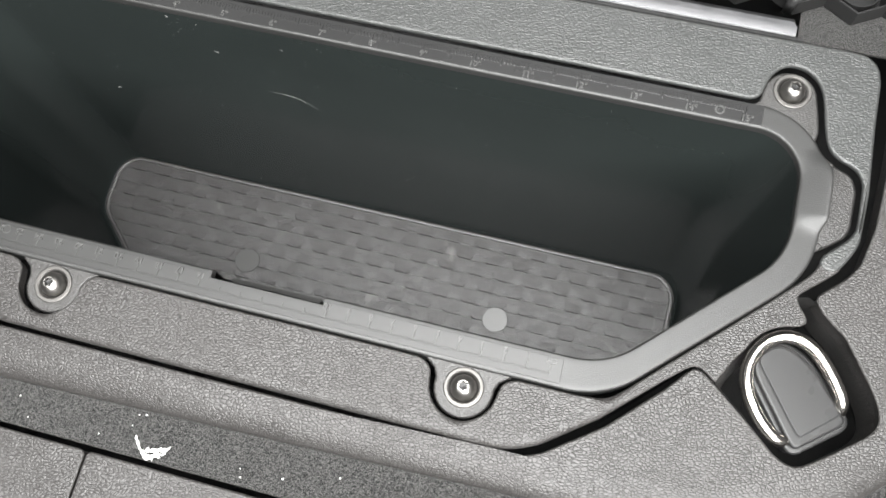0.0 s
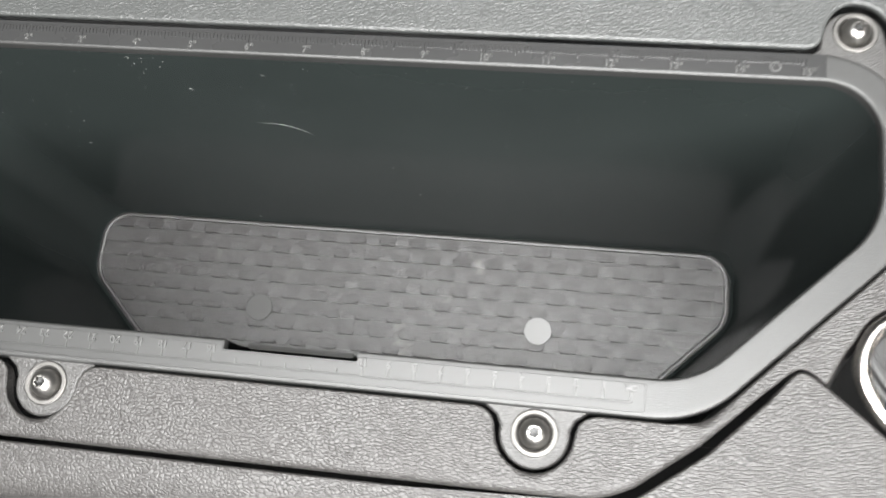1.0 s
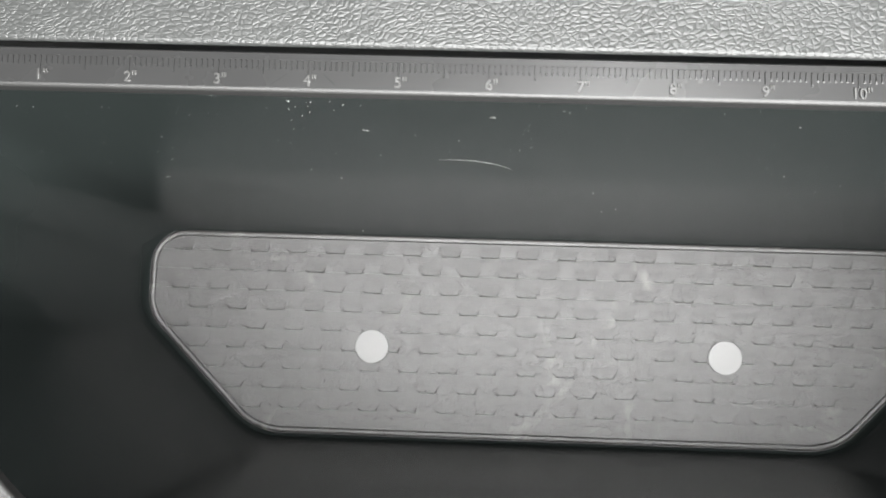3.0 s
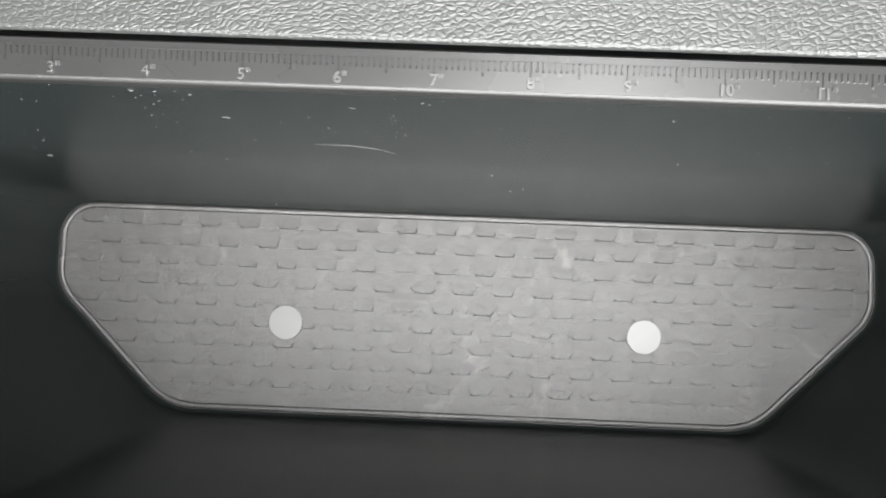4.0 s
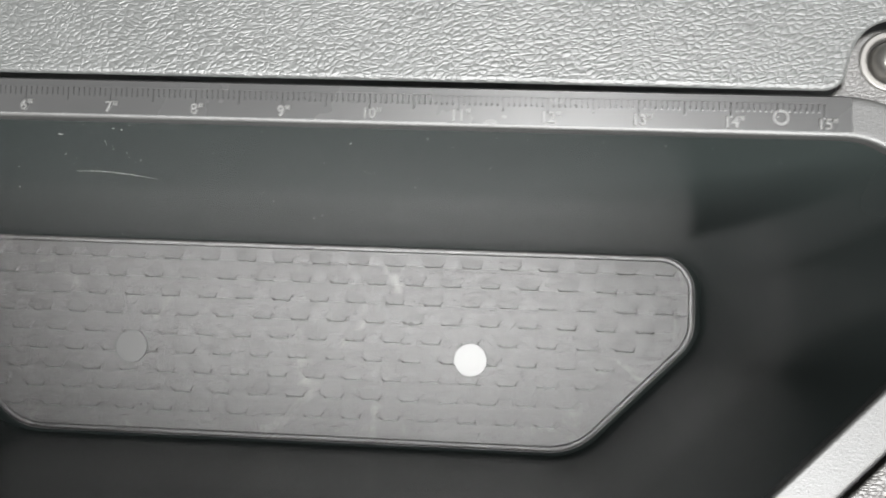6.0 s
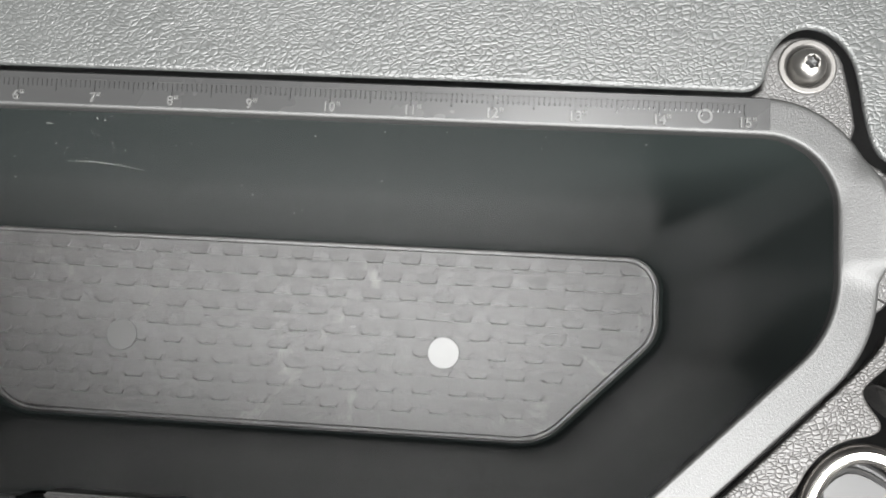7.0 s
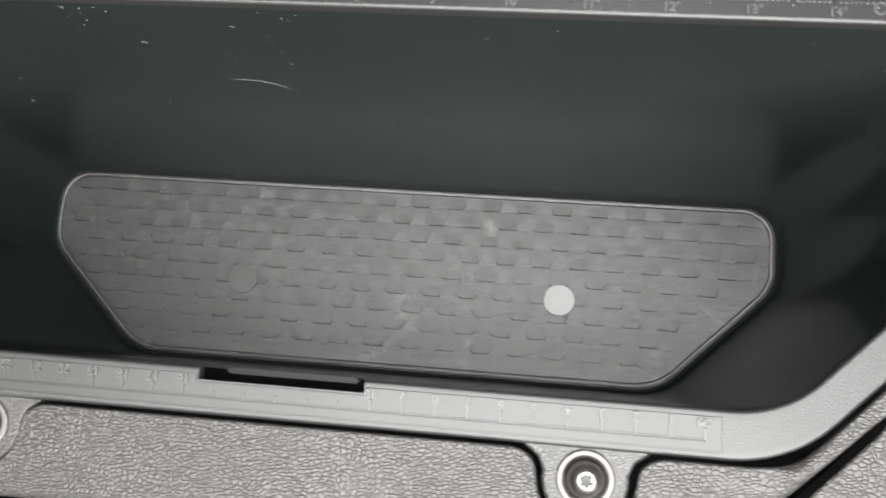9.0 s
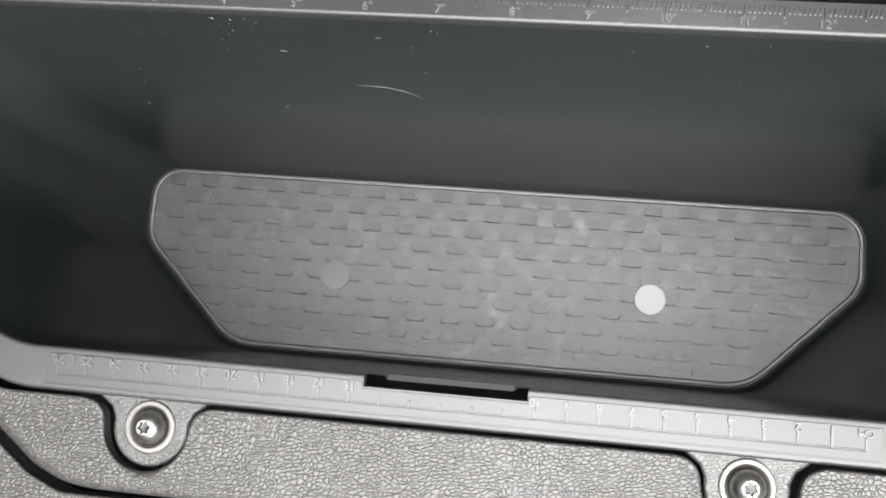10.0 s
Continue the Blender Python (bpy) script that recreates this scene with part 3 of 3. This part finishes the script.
    return [(cx + 0.0215, -0.1465), (cx + 0.0175, -0.1480), (cx + 0.0150, -0.1510)] + arc + [(cx - 0.0150, -0.1510), (cx - 0.0175, -0.1480), (cx - 0.0215, -0.1465)]


# front skirt, grained, between the rim and the sill
right = [(0.300, -0.1762), (0.3115, -0.1752), (0.3225, -0.1705), (0.345, -0.1535), (0.366, -0.1320), (0.3800, -0.1182), (0.3812, -0.1150), (0.3785, -0.1150), (0.366, -0.1272), (0.3545, -0.1392), (0.346, -0.1450), (0.335, -0.1465)]
tip = [(0.300, -0.1762), (0.3115, -0.1752), (0.3225, -0.1705), (0.345, -0.1535), (0.366, -0.1332), (0.3755, -0.1246), (0.3790, -0.1226), (0.3828, -0.1240), (0.3878, -0.1280), (0.3890, -0.1255), (0.3933, -0.1168), (0.3974, -0.1112), (0.4000, -0.1060), (0.4055, -0.1003),
       (0.4116, -0.0973), (0.4185, -0.0960), (0.4208, -0.0928), (0.4155, -0.0862), (0.4150, -0.0832), (0.4170, -0.0808), (0.4215, -0.0768), (0.4270, -0.0716), (0.4300, -0.0686), (0.4304, -0.0672), (0.4290, -0.0666), (0.4240, -0.0658), (0.4218, -0.0664), (0.4206, -0.0700), (0.4178, -0.0740), (0.4107, -0.0814), (0.3988, -0.0934), (0.3873, -0.1049), (0.3648, -0.1273), (0.3535, -0.1386), (0.346, -0.1452), (0.335, -0.1465)]
half = tip + detour(0.2868)
left_half = mirror_x(right)
skirt = [(0.19, -0.1762)] + half + [(0.19, -0.1465)] + detour(0.0945) + left_half


def skirt_front(p):
    """One along the front of the skirt, fading out where it narrows."""
    across = abs(p.x - MID)
    line = -0.1700 + max(0.0, across - 0.128) * 0.93
    return (1 - step(across, 0.150, 0.172)) * (1 - step(p.y, line - 0.001, line + 0.004))


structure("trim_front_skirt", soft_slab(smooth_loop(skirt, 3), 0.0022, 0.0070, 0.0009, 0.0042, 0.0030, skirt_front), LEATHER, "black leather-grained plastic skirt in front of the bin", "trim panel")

# back panel, wrapping round the right end
back = [(-0.45, 0.0036), (-0.1, 0.0036), (0.10, 0.0036), (0.30, 0.0036), (0.3760, 0.0034), (0.3822, 0.0034), (0.3858, 0.0062), (0.3868, 0.0110), (0.3885, 0.0165), (0.3922, 0.0215), (0.3975, 0.0240), (0.4035, 0.0232), (0.4086, 0.0196), (0.4121, 0.0140), (0.4139, 0.0060), (0.4153, -0.0030),
        (0.4175, -0.0122), (0.4221, -0.0172), (0.4312, -0.0204), (0.4347, -0.0265), (0.4347, -0.0480), (0.4320, -0.0538), (0.4240, -0.0614), (0.4222, -0.0636), (0.4215, -0.0668), (0.4225, -0.0688), (0.4270, -0.0700), (0.4302, -0.0676), (0.4345, -0.0602), (0.4368, -0.0540), (0.4378, -0.0300), (0.4366, 0.0000), (0.4365, 0.0240), (0.4345, 0.0320), (0.4290, 0.0362), (0.4220, 0.0368), (0.36, 0.0368), (0.25, 0.0366), (-0.45, 0.0366)]
structure("trim_back_panel", slab(smooth_loop(back, 3), 0.0028, 0.0050, 0.0013), LEATHER_BACK, "black leather-grained vinyl panel behind the bin", "trim panel")

# sill with the tie-down inlet, running on round the right end
SILL_FRONT = [(-0.55, -0.2005), (0.00, -0.2005), (0.087, -0.1995), (0.217, -0.1955), (0.300, -0.1928), (0.345, -0.1920), (0.387, -0.1882), (0.428, -0.1760), (0.451, -0.1608), (0.4665, -0.1465), (0.4895, -0.1225), (0.545, -0.074)]
sill = SILL_FRONT + [ (0.56, 0.05), (0.50, 0.062), (0.455, 0.055), (0.4462, 0.030), (0.4450, -0.010), (0.4428, -0.045), (0.4385, -0.0640), (0.4330, -0.0715), (0.4270, -0.0770), (0.4226, -0.0815), (0.4240, -0.0852), (0.4275, -0.0893), (0.4365, -0.0960), (0.4441, -0.1073), (0.4504, -0.1166), (0.4538, -0.1243), (0.4536, -0.1300), (0.4495, -0.1350),
        (0.4350, -0.1465), (0.4262, -0.1530), (0.4215, -0.1536), (0.4154, -0.1508), (0.4012, -0.1386), (0.3890, -0.1290), (0.3829, -0.1244), (0.3792, -0.1234), (0.3764, -0.1254), (0.369, -0.1345), (0.3475, -0.1562), (0.3245, -0.1732), (0.3125, -0.1780), (0.3000, -0.1780)]
sill += [(0.19, -0.1780), (0.08, -0.1780), (0.0675, -0.1780), (0.0555, -0.1732), (0.0325, -0.1562), (0.011, -0.1345), (-0.0055, -0.1175), (-0.03, -0.10), (-0.06, -0.09), (-0.55, -0.09)]


def sill_front(p):
    """One along the rounded front of the sill."""
    gap = min((p - Vector(a).lerp(Vector(b), max(0.0, min(1.0, (p - Vector(a)).dot(Vector(b) - Vector(a)) / (Vector(b) - Vector(a)).length_squared)))).length for a, b in zip(SILL_FRONT, SILL_FRONT[1:]))
    return 1.0 - step(gap, 0.0015, 0.0045)


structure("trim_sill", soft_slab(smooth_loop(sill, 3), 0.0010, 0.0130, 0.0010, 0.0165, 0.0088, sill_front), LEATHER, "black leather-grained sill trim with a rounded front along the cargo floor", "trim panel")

# left end panel beyond the bin
left = [(-0.55, 0.003), (-0.10, 0.003), (-0.062, 0.003), (-0.057, -0.002), (-0.057, -0.06), (-0.040, -0.0745), (-0.0255, -0.0880), (-0.045, -0.0860), (-0.07, -0.085), (-0.55, -0.085)]
structure("trim_left_panel", slab(smooth_loop(left, 3), 0.0010, 0.0060, 0.0016), LEATHER, "black leather-grained panel beside the bin", "trim panel")

# near-black floor and blocks, added under the trim so the gaps read dark
structure("floor", box(-3.0, 3.2, -3.4, 2.4, -0.30, -0.26), DARK, "unseen dark floor added below the trim", "floor")


def pad(name, x0, x1, y0, y1, z0, z1):
    return structure(name, box(x0, x1, y0, y1, z0, z1), DARK, "unseen dark block added under the trim to keep the gaps dark", "sub-frame", False)


pad("gap_backing_front", -0.6, 0.6, -0.26, -0.1465, -0.14, -0.1000)
pad("gap_backing_back", -0.6, 0.6, 0.0042, 0.2, -0.14, -0.1000)
pad("gap_backing_right", 0.4225, 0.65, -0.1464, 0.0041, -0.14, -0.1000)
pad("gap_backing_left", -0.6, -0.0425, -0.1464, 0.0041, -0.14, -0.1000)
bm = slab([Vector(q) for q in ((0.349, -0.1464), (0.4224, -0.1464), (0.4224, -0.0735))], -0.1000, 0.0400, 0.0005)
structure("gap_backing_corner", bm, DARK, "unseen dark block added under the trim to keep the gaps dark", "sub-frame", False)
bm = slab([Vector(q) for q in ((0.031, -0.1464), (-0.0424, -0.0735), (-0.0424, -0.1464))], -0.1000, 0.0400, 0.0005)
structure("gap_backing_corner_left", bm, DARK, "unseen dark block added under the trim to keep the gaps dark", "sub-frame", False)


# ---- tie-down ----
pocket = [(0.4222, -0.0815), (0.4275, -0.0893), (0.4365, -0.0960), (0.4441, -0.1073), (0.4504, -0.1166), (0.4538, -0.1243), (0.4536, -0.1300), (0.4495, -0.1350), (0.4350, -0.1465), (0.4262, -0.1530), (0.4215, -0.1536), (0.4154, -0.1508), (0.4012, -0.1386), (0.3892, -0.1290), (0.3890, -0.1255), (0.3933, -0.1168), (0.3974, -0.1112), (0.4000, -0.1060), (0.4055, -0.1003), (0.4116, -0.0973), (0.4185, -0.0960), (0.4208, -0.0928), (0.4155, -0.0862), (0.4150, -0.0834)]
liner = smooth_loop(pocket[::-1], 3)
shallow, steep = inset(liner, 0.0050), inset(liner, -0.0020)
slope = [a.lerp(b, step(0.4140 - q.x, 0.0, 0.012)) for q, a, b in zip(liner, steep, shallow)]
structure("tie_down_pocket", loops_mesh([up([q.lerp(r, f) for q, r in zip(inset(liner, -0.0006), slope)], z) for f, z in ((0.0, -0.0022), (0.15, -0.0040), (0.45, -0.0080), (0.8, -0.0130), (1.0, -0.0300))]), LEATHER_FINE, "dark grained pocket around the tie-down ring", "trim pocket")


def tie_down():
    root = thing("tie_down_ring", "chromed steel tie-down ring folded over a black plastic block", "tie-down ring", at=(0.4215, -0.1205, -0.0125))
    inv = Matrix.Translation((-0.4215, 0.1205, 0.0125))
    rod = [(0.4205, -0.1415, -0.0050), (0.4190, -0.1434, -0.0022), (0.4155, -0.1443, 0.0000), (0.4106, -0.1412, 0.0010), (0.4050, -0.1350, 0.0012), (0.4006, -0.1270, 0.0012), (0.3993, -0.1196, 0.0012), (0.4007, -0.1126, 0.0012), (0.4045, -0.1062, 0.0012), (0.4102, -0.1019, 0.0012), (0.4165, -0.1008, 0.0012), (0.4229, -0.1028, 0.0012), (0.4288, -0.1078, 0.0012), (0.4337, -0.1142, 0.0010), (0.4375, -0.1200, 0.0008), (0.4392, -0.1240, -0.0008), (0.4392, -0.1270, -0.0050)]
    path = [Vector(q) for q in rod]
    for _ in range(2):
        path = [path[0]] + [q for u, v in zip(path, path[1:]) for q in (u.lerp(v, 0.25), u.lerp(v, 0.75))] + [path[-1]]

    def p(name, bm, mat, label="", parent=root):
        ob = part(name, bm, mat, parent, label)
        if parent == root:
            ob.matrix_parent_inverse = inv
        return ob

    p("ring", tube(path, 0.0029, 18), CHROME, "worn bright steel bow")
    body = [(0.4014, -0.1150), (0.4036, -0.1210), (0.4106, -0.1307), (0.4158, -0.1380), (0.4215, -0.1460), (0.4242, -0.1460), (0.4405, -0.1325), (0.4412, -0.1298), (0.4280, -0.1135), (0.4205, -0.1070), (0.4115, -0.1042), (0.4058, -0.1078)]
    p("block_shoulder", slab(inset(smooth_loop(body, 3), -0.0022), -0.0022, 0.0120, 0.0014), BLOCK)
    p("block", slab(smooth_loop(body, 3), 0.0004, 0.0140, 0.0014), BLOCK, "black plastic block with a raised panel")
    face = [(0.4027, -0.1135), (0.4075, -0.1205), (0.4130, -0.1281), (0.4180, -0.1348), (0.4236, -0.1424), (0.4390, -0.1286), (0.4330, -0.1212), (0.4265, -0.1139), (0.4194, -0.1081), (0.4117, -0.1056), (0.4064, -0.1086)]
    p("groove", slab(smooth_loop(face, 2), 0.0006, 0.0008, 0.0001), DARK)
    p("block_panel", slab(inset(smooth_loop(face, 2), 0.0004), 0.0014, 0.0012, 0.0004), BLOCK)
    return root


tie_down()


# ---- carpet, boards and the rest of the cargo floor ----
def carpet_mesh(outline, z):
    bm = slab([Vector(q) for q in outline], z, 0.004, 0.001)
    return bm


structure("carpet_front", carpet_mesh([(-0.6, -0.2195), (0.6, -0.2170), (0.6, -0.10), (0.48, -0.125), (0.43, -0.168), (0.34, -0.186), (0.19, -0.186), (-0.6, -0.188)], -0.0085), CARPET, "charcoal needle-felt carpet strip along the sill", "carpet")
structure("floor_board_left", slab(rounded([(-0.6, -0.40, 0.002), (0.1340, -0.40, 0.002), (0.1340, -0.2201, 0.0025), (-0.6, -0.2201, 0.002)], 4), -0.0060, 0.01, 0.0009), LEATHER, "black leather-grained cargo floor board", "floor board")
structure("floor_board_right", slab(rounded([(0.1347, -0.40, 0.002), (0.6, -0.40, 0.002), (0.6, -0.2201, 0.002), (0.1347, -0.2201, 0.0025)], 4), -0.0060, 0.01, 0.0009), LEATHER, "black leather-grained cargo floor board", "floor board")


def scrap():
    rnd = random.Random(4)
    bm = bmesh.new()
    n, m = 26, 7
    grid = []
    low = ((0, 0.0075), (0.15, 0.0046), (0.3, 0.0014), (0.45, 0.0), (0.6, 0.0003), (0.8, 0.0020), (0.95, 0.0056), (1.01, 0.0078))
    high = ((0, 0.0088), (0.15, 0.0058), (0.3, 0.0030), (0.38, 0.0050), (0.5, 0.0048), (0.7, 0.0064), (0.85, 0.0068), (1.01, 0.0084))

    def along(line, u):
        for (a, p), (b, q) in zip(line, line[1:]):
            if a <= u < b:
                return p + (q - p) * (u - a) / (b - a)
    for i in range(n):
        row = []
        u = i / (n - 1)
        for j in range(m):
            f = j / (m - 1)
            y = along(low, u) * (1 - f) + along(high, u) * f - 0.0045
            row.append(bm.verts.new(((u - 0.5) * 0.0168 + rnd.uniform(-0.0003, 0.0003), y + rnd.uniform(-0.0004, 0.0004), rnd.uniform(0, 0.0014))))
        grid.append(row)
    for i in range(n - 1):
        for j in range(m - 1):
            if rnd.random() > (0.26 if 0 < j < m - 2 else 0.42) or (j == m // 2 and i < 9):
                bm.faces.new((grid[i][j], grid[i + 1][j], grid[i + 1][j + 1], grid[i][j + 1]))
    bmesh.ops.delete(bm, geom=[v for v in bm.verts if not v.link_faces], context="VERTS")
    low_copy = bmesh.ops.extrude_face_region(bm, geom=list(bm.faces))
    bmesh.ops.translate(bm, verts=[v for v in low_copy["geom"] if isinstance(v, bmesh.types.BMVert)], vec=(0, 0, 0.00008))
    ob = part("paper_scrap", bm, PAPER, None, smooth=False)
    ob.location = (0.1612, -0.2130, -0.0083)
    ob.rotation_euler.z = radians(-2)
    return tagged(ob, "torn crumpled scrap of white paper on the carpet", "paper scrap")


scrap()


def lint():
    """Pale crumbs in the carpet pile."""
    rnd = random.Random(7)
    bm = bmesh.new()
    spots = [(0.151, -0.2000), (0.154, -0.1992), (0.136, -0.2120), (0.203, -0.2140)] + [(rnd.uniform(-0.05, 0.42), rnd.uniform(-0.2150, -0.2030)) for _ in range(14)]
    for x, y in spots:
        size, turn = rnd.uniform(0.0003, 0.0006), rnd.uniform(0, 6.28)
        ring = [bm.verts.new((x + size * rnd.uniform(0.6, 1.5) * math.cos(turn + k * 1.257), y + size * rnd.uniform(0.4, 1.0) * math.sin(turn + k * 1.257), -0.0085)) for k in range(5)]
        tip = bm.verts.new((x, y, -0.0085 + size))
        for k in range(5):
            bm.faces.new((ring[k], ring[(k + 1) % 5], tip))
    ob = part("lint", bm, PAPER, None, smooth=False)
    return tagged(ob, "scattered pale crumbs of lint on the charcoal carpet", "lint", kind="stuff")


lint()

# bright strip and black grille behind the back panel
strip = thing("metal_strip", "bright brushed aluminium edge strip behind the panel", "edge strip", at=(0.2, 0.042, 0.0))
profile = [(-0.0036, -0.0040), (-0.0036, 0.0030), (-0.0031, 0.0036), (-0.0016, 0.0038), (0.0008, 0.0039), (0.0032, 0.0039), (0.0047, 0.0036), (0.0054, 0.0028), (0.0057, 0.0010), (0.0058, -0.0040)]
bar = bmesh.new()
ends = [[bar.verts.new((x - (0.0016 if x > 0 and y > 0.001 else 0), y, z)) for y, z in profile] for x in (-0.55, 0.1960)]
for i in range(len(profile)):
    j = (i + 1) % len(profile)
    bar.faces.new((ends[0][i], ends[0][j], ends[1][j], ends[1][i]))
for ring in ends:
    bar.faces.new(ring)
part("strip_bar", bar, ALU, strip)
part("strip_bead", tube([Vector((-0.55, -0.0060, 0.0012)), Vector((0.2030, -0.0060, 0.0012))], 0.0008, 10), BLOCK, strip)
part("strip_lip", box(-0.55, 0.2000, -0.0049, -0.0034, -0.004, 0.0030, 0.0004), RULER, strip)
structure("carpet_back", carpet_mesh([(0.3975, 0.12), (0.3975, 0.0380), (0.445, 0.0385), (0.46, 0.060), (0.60, 0.062), (0.6, 0.12)], 0.0005), CARPET, "charcoal carpet behind the panel", "carpet")


def grille():
    root = thing("honeycomb_grille", "black plastic honeycomb grille resting on the carpet", "grille", at=(0.3933, 0.0660, 0.0010))
    r = 0.0153

    def hexagon(cx, cy, k):
        return [Vector((cx + k * math.cos(radians(60 * i + 30)), cy + k * math.sin(radians(60 * i + 30)))) for i in range(6)]
    for row in range(4):
        for col in range(-5, 5):
            cx = col * 0.0265 + (row % 2) * 0.01325
            cy = row * 0.02295
            hexa, rim_out, rim_in, low = (hexagon(cx, cy, k) for k in (r, r - 0.0003, r - 0.0010, r - 0.0022))
            cell = part("cell", loops_mesh([up(hexa, 0.0), up(hexa, 0.0092), up(rim_out, 0.0098), up(rim_in, 0.0098), up(low, 0.0006)], top=True), GRILLE, root, smooth=False)
            cup = part("cup", ring_mesh(0.0100, 0.0091, 0.0072), GRILLE, cell)
            cup.location = (cx, cy, 0.0006)
    part("clip", box(-0.0050, 0.0010, -0.0150, -0.0138, 0.0, 0.0125, 0.0003), GRILLE, root)
    return root


grille()


# ---- dust and a scratch on the back wall ----
def wall_point(x, z, off=0.0001):
    top = INNER[0][1] - 0.0001
    f = (z + 0.0036) / (FLOOR_Z - 0.003 + 0.0036)
    return Vector((x, top + (BASE[0][1] - top) * hollow(f) - off, z))


def dust():
    rnd = random.Random(11)
    bm = bmesh.new()

    def speck(x, z, s):
        c = wall_point(x, z)
        n = rnd.randint(4, 6)
        a0 = rnd.uniform(0, 6)
        ring = [bm.verts.new(c + Vector((math.cos(a0 + 6.283 * i / n) * s * rnd.uniform(0.5, 1.2), -0.00003, math.sin(a0 + 6.283 * i / n) * s * rnd.uniform(0.5, 1.1)))) for i in range(n)]
        tip = bm.verts.new(c + Vector((0, -s * 0.7, 0)))
        for i in range(n):
            bm.faces.new((ring[i], ring[(i + 1) % n], tip))
    # a cluster below the rim
    for x, z, s in ((0.0947, -0.0084, 5), (0.0934, -0.0153, 3), (0.1011, -0.0084, 5), (0.0997, -0.012, 3), (0.107, -0.0073, 4), (0.1103, -0.0102, 5), (0.1068, -0.0153, 3), (0.0993, -0.0176, 4), (0.0964, -0.0213, 4), (0.0922, -0.026, 4), (0.0911, -0.0349, 4), (0.1147, -0.0347, 4),
                    (0.1744, -0.0108, 5), (0.1763, -0.0123, 4), (0.1804, -0.008, 3), (0.1654, -0.0255, 4), (0.1643, -0.0291, 3), (0.1643, -0.0347, 3), (0.1669, -0.0389, 3), (0.1439, -0.043, 4), (0.1677, -0.0488, 4)):
        speck(x, z, s * 0.000075)
    # loose ones farther apart
    for x, z, s in ((0.0613, -0.0231, 4), (0.0576, -0.0216, 3), (0.0733, -0.0051, 4), (0.0363, -0.0175, 3), (0.0213, -0.0559, 4), (0.0125, -0.0836, 5), (0.0249, -0.0848, 3), (0.0386, -0.0759, 6), (0.0437, -0.0606, 3), (0.0443, -0.0473, 3), (0.0159, -0.1128, 5), (0.0881, -0.0853, 4),
                    (0.0978, -0.0976, 6), (0.0491, -0.0999, 3), (0.024, -0.1671, 3), (0.0935, -0.208, 6), (0.1973, -0.0363, 3), (0.2456, -0.0204, 5), (0.2606, -0.077, 5), (0.1989, -0.0941, 3), (0.1975, -0.1153, 5), (0.2069, -0.1546, 5), (0.212, -0.1481, 4), (0.2701, -0.013, 4)):
        speck(x, z, s * 0.000075)

    def fibre(x, z, run):
        """A bent thread of lint."""
        last = None
        for k in range(6):
            u = k / 5
            c = wall_point(x + run * u, z - abs(run) * 0.9 * max(0.0, u - 0.6), 0.00015)
            row = (bm.verts.new(c + Vector((0, 0, 0.00007))), bm.verts.new(c - Vector((0, 0.0001, 0.00007))))
            if last:
                bm.faces.new((last[0], row[0], row[1], last[1]))
            last = row
    for x, z, run in ((0.1532, -0.0182, 0.0018), (0.1130, -0.0340, 0.0022), (0.0265, -0.1045, 0.0018), (0.0940, -0.0075, 0.0012)):
        fibre(x, z, run)
    for _ in range(120):
        speck(rnd.uniform(-0.02, 0.385), -0.007 - abs(rnd.gauss(0, 0.05)), rnd.uniform(0.0001, 0.00022))
    ob = part("dust_specks", bm, DUST, None, smooth=False)
    return tagged(ob, "scattered pale dust specks on the black back wall", "dust", kind="stuff")


dust()


def scratch():
    bm = bmesh.new()
    rows = []
    for k in range(19):
        u = k / 18
        x = 0.1360 + 0.0268 * u
        z = -0.0668 - 0.0120 * u * u * u + 0.0014 * u
        w = 0.00022 * u * (1.02 - u) * 4 * (0.4 + 0.6 * u) + 0.00003
        rows.append((bm.verts.new(wall_point(x, z + w, 0.00012)), bm.verts.new(wall_point(x, z - w, 0.00012))))
    for a, b in zip(rows, rows[1:]):
        bm.faces.new((a[0], b[0], b[1], a[1]))
    return tagged(part("scratch", bm, SCRATCH, None, smooth=False), "thin pale curved scratch in the black plastic", "scratch")


scratch()

# ---- unseen dark shell, added to keep light out except at the opening ----
def lining(name, x0, x1, y0, y1, z0, z1, label, category):
    bm = box(x0, x1, y0, y1, z0, z1)
    bmesh.ops.transform(bm, matrix=pose(0, 0, 0, 0, 0, HATCH_TURN), verts=bm.verts)
    return structure(name, bm, HEADLINER, label, category)


hx0, hx1, hy0, hy1 = HATCH
X0, X1, Y0, Y1 = -1.40, 1.40, -2.70, 1.00
for name, x0, x1, y0, y1 in (("ceiling", X0, X1, hy1, Y1), ("ceiling_front", X0, X1, Y0, hy0), ("ceiling_left", X0, hx0, hy0, hy1), ("ceiling_right", hx1, X1, hy0, hy1)):
    lining(name, x0, x1, y0, y1, ROOF_Z, ROOF_Z + 0.03, "unseen dark ceiling added round the opening overhead", "ceiling")
for name, x0, x1, y0, y1 in (("wall_left", X0 - 0.03, X0, Y0, Y1), ("wall_right", X1, X1 + 0.03, Y0, Y1), ("wall_back", X0 - 0.03, X1 + 0.03, Y1, Y1 + 0.03), ("wall_front", X0 - 0.03, X1 + 0.03, Y0 - 0.03, Y0)):
    lining(name, x0, x1, y0, y1, -0.30, ROOF_Z + 0.03, "unseen dark wall added round the cargo space", "wall")
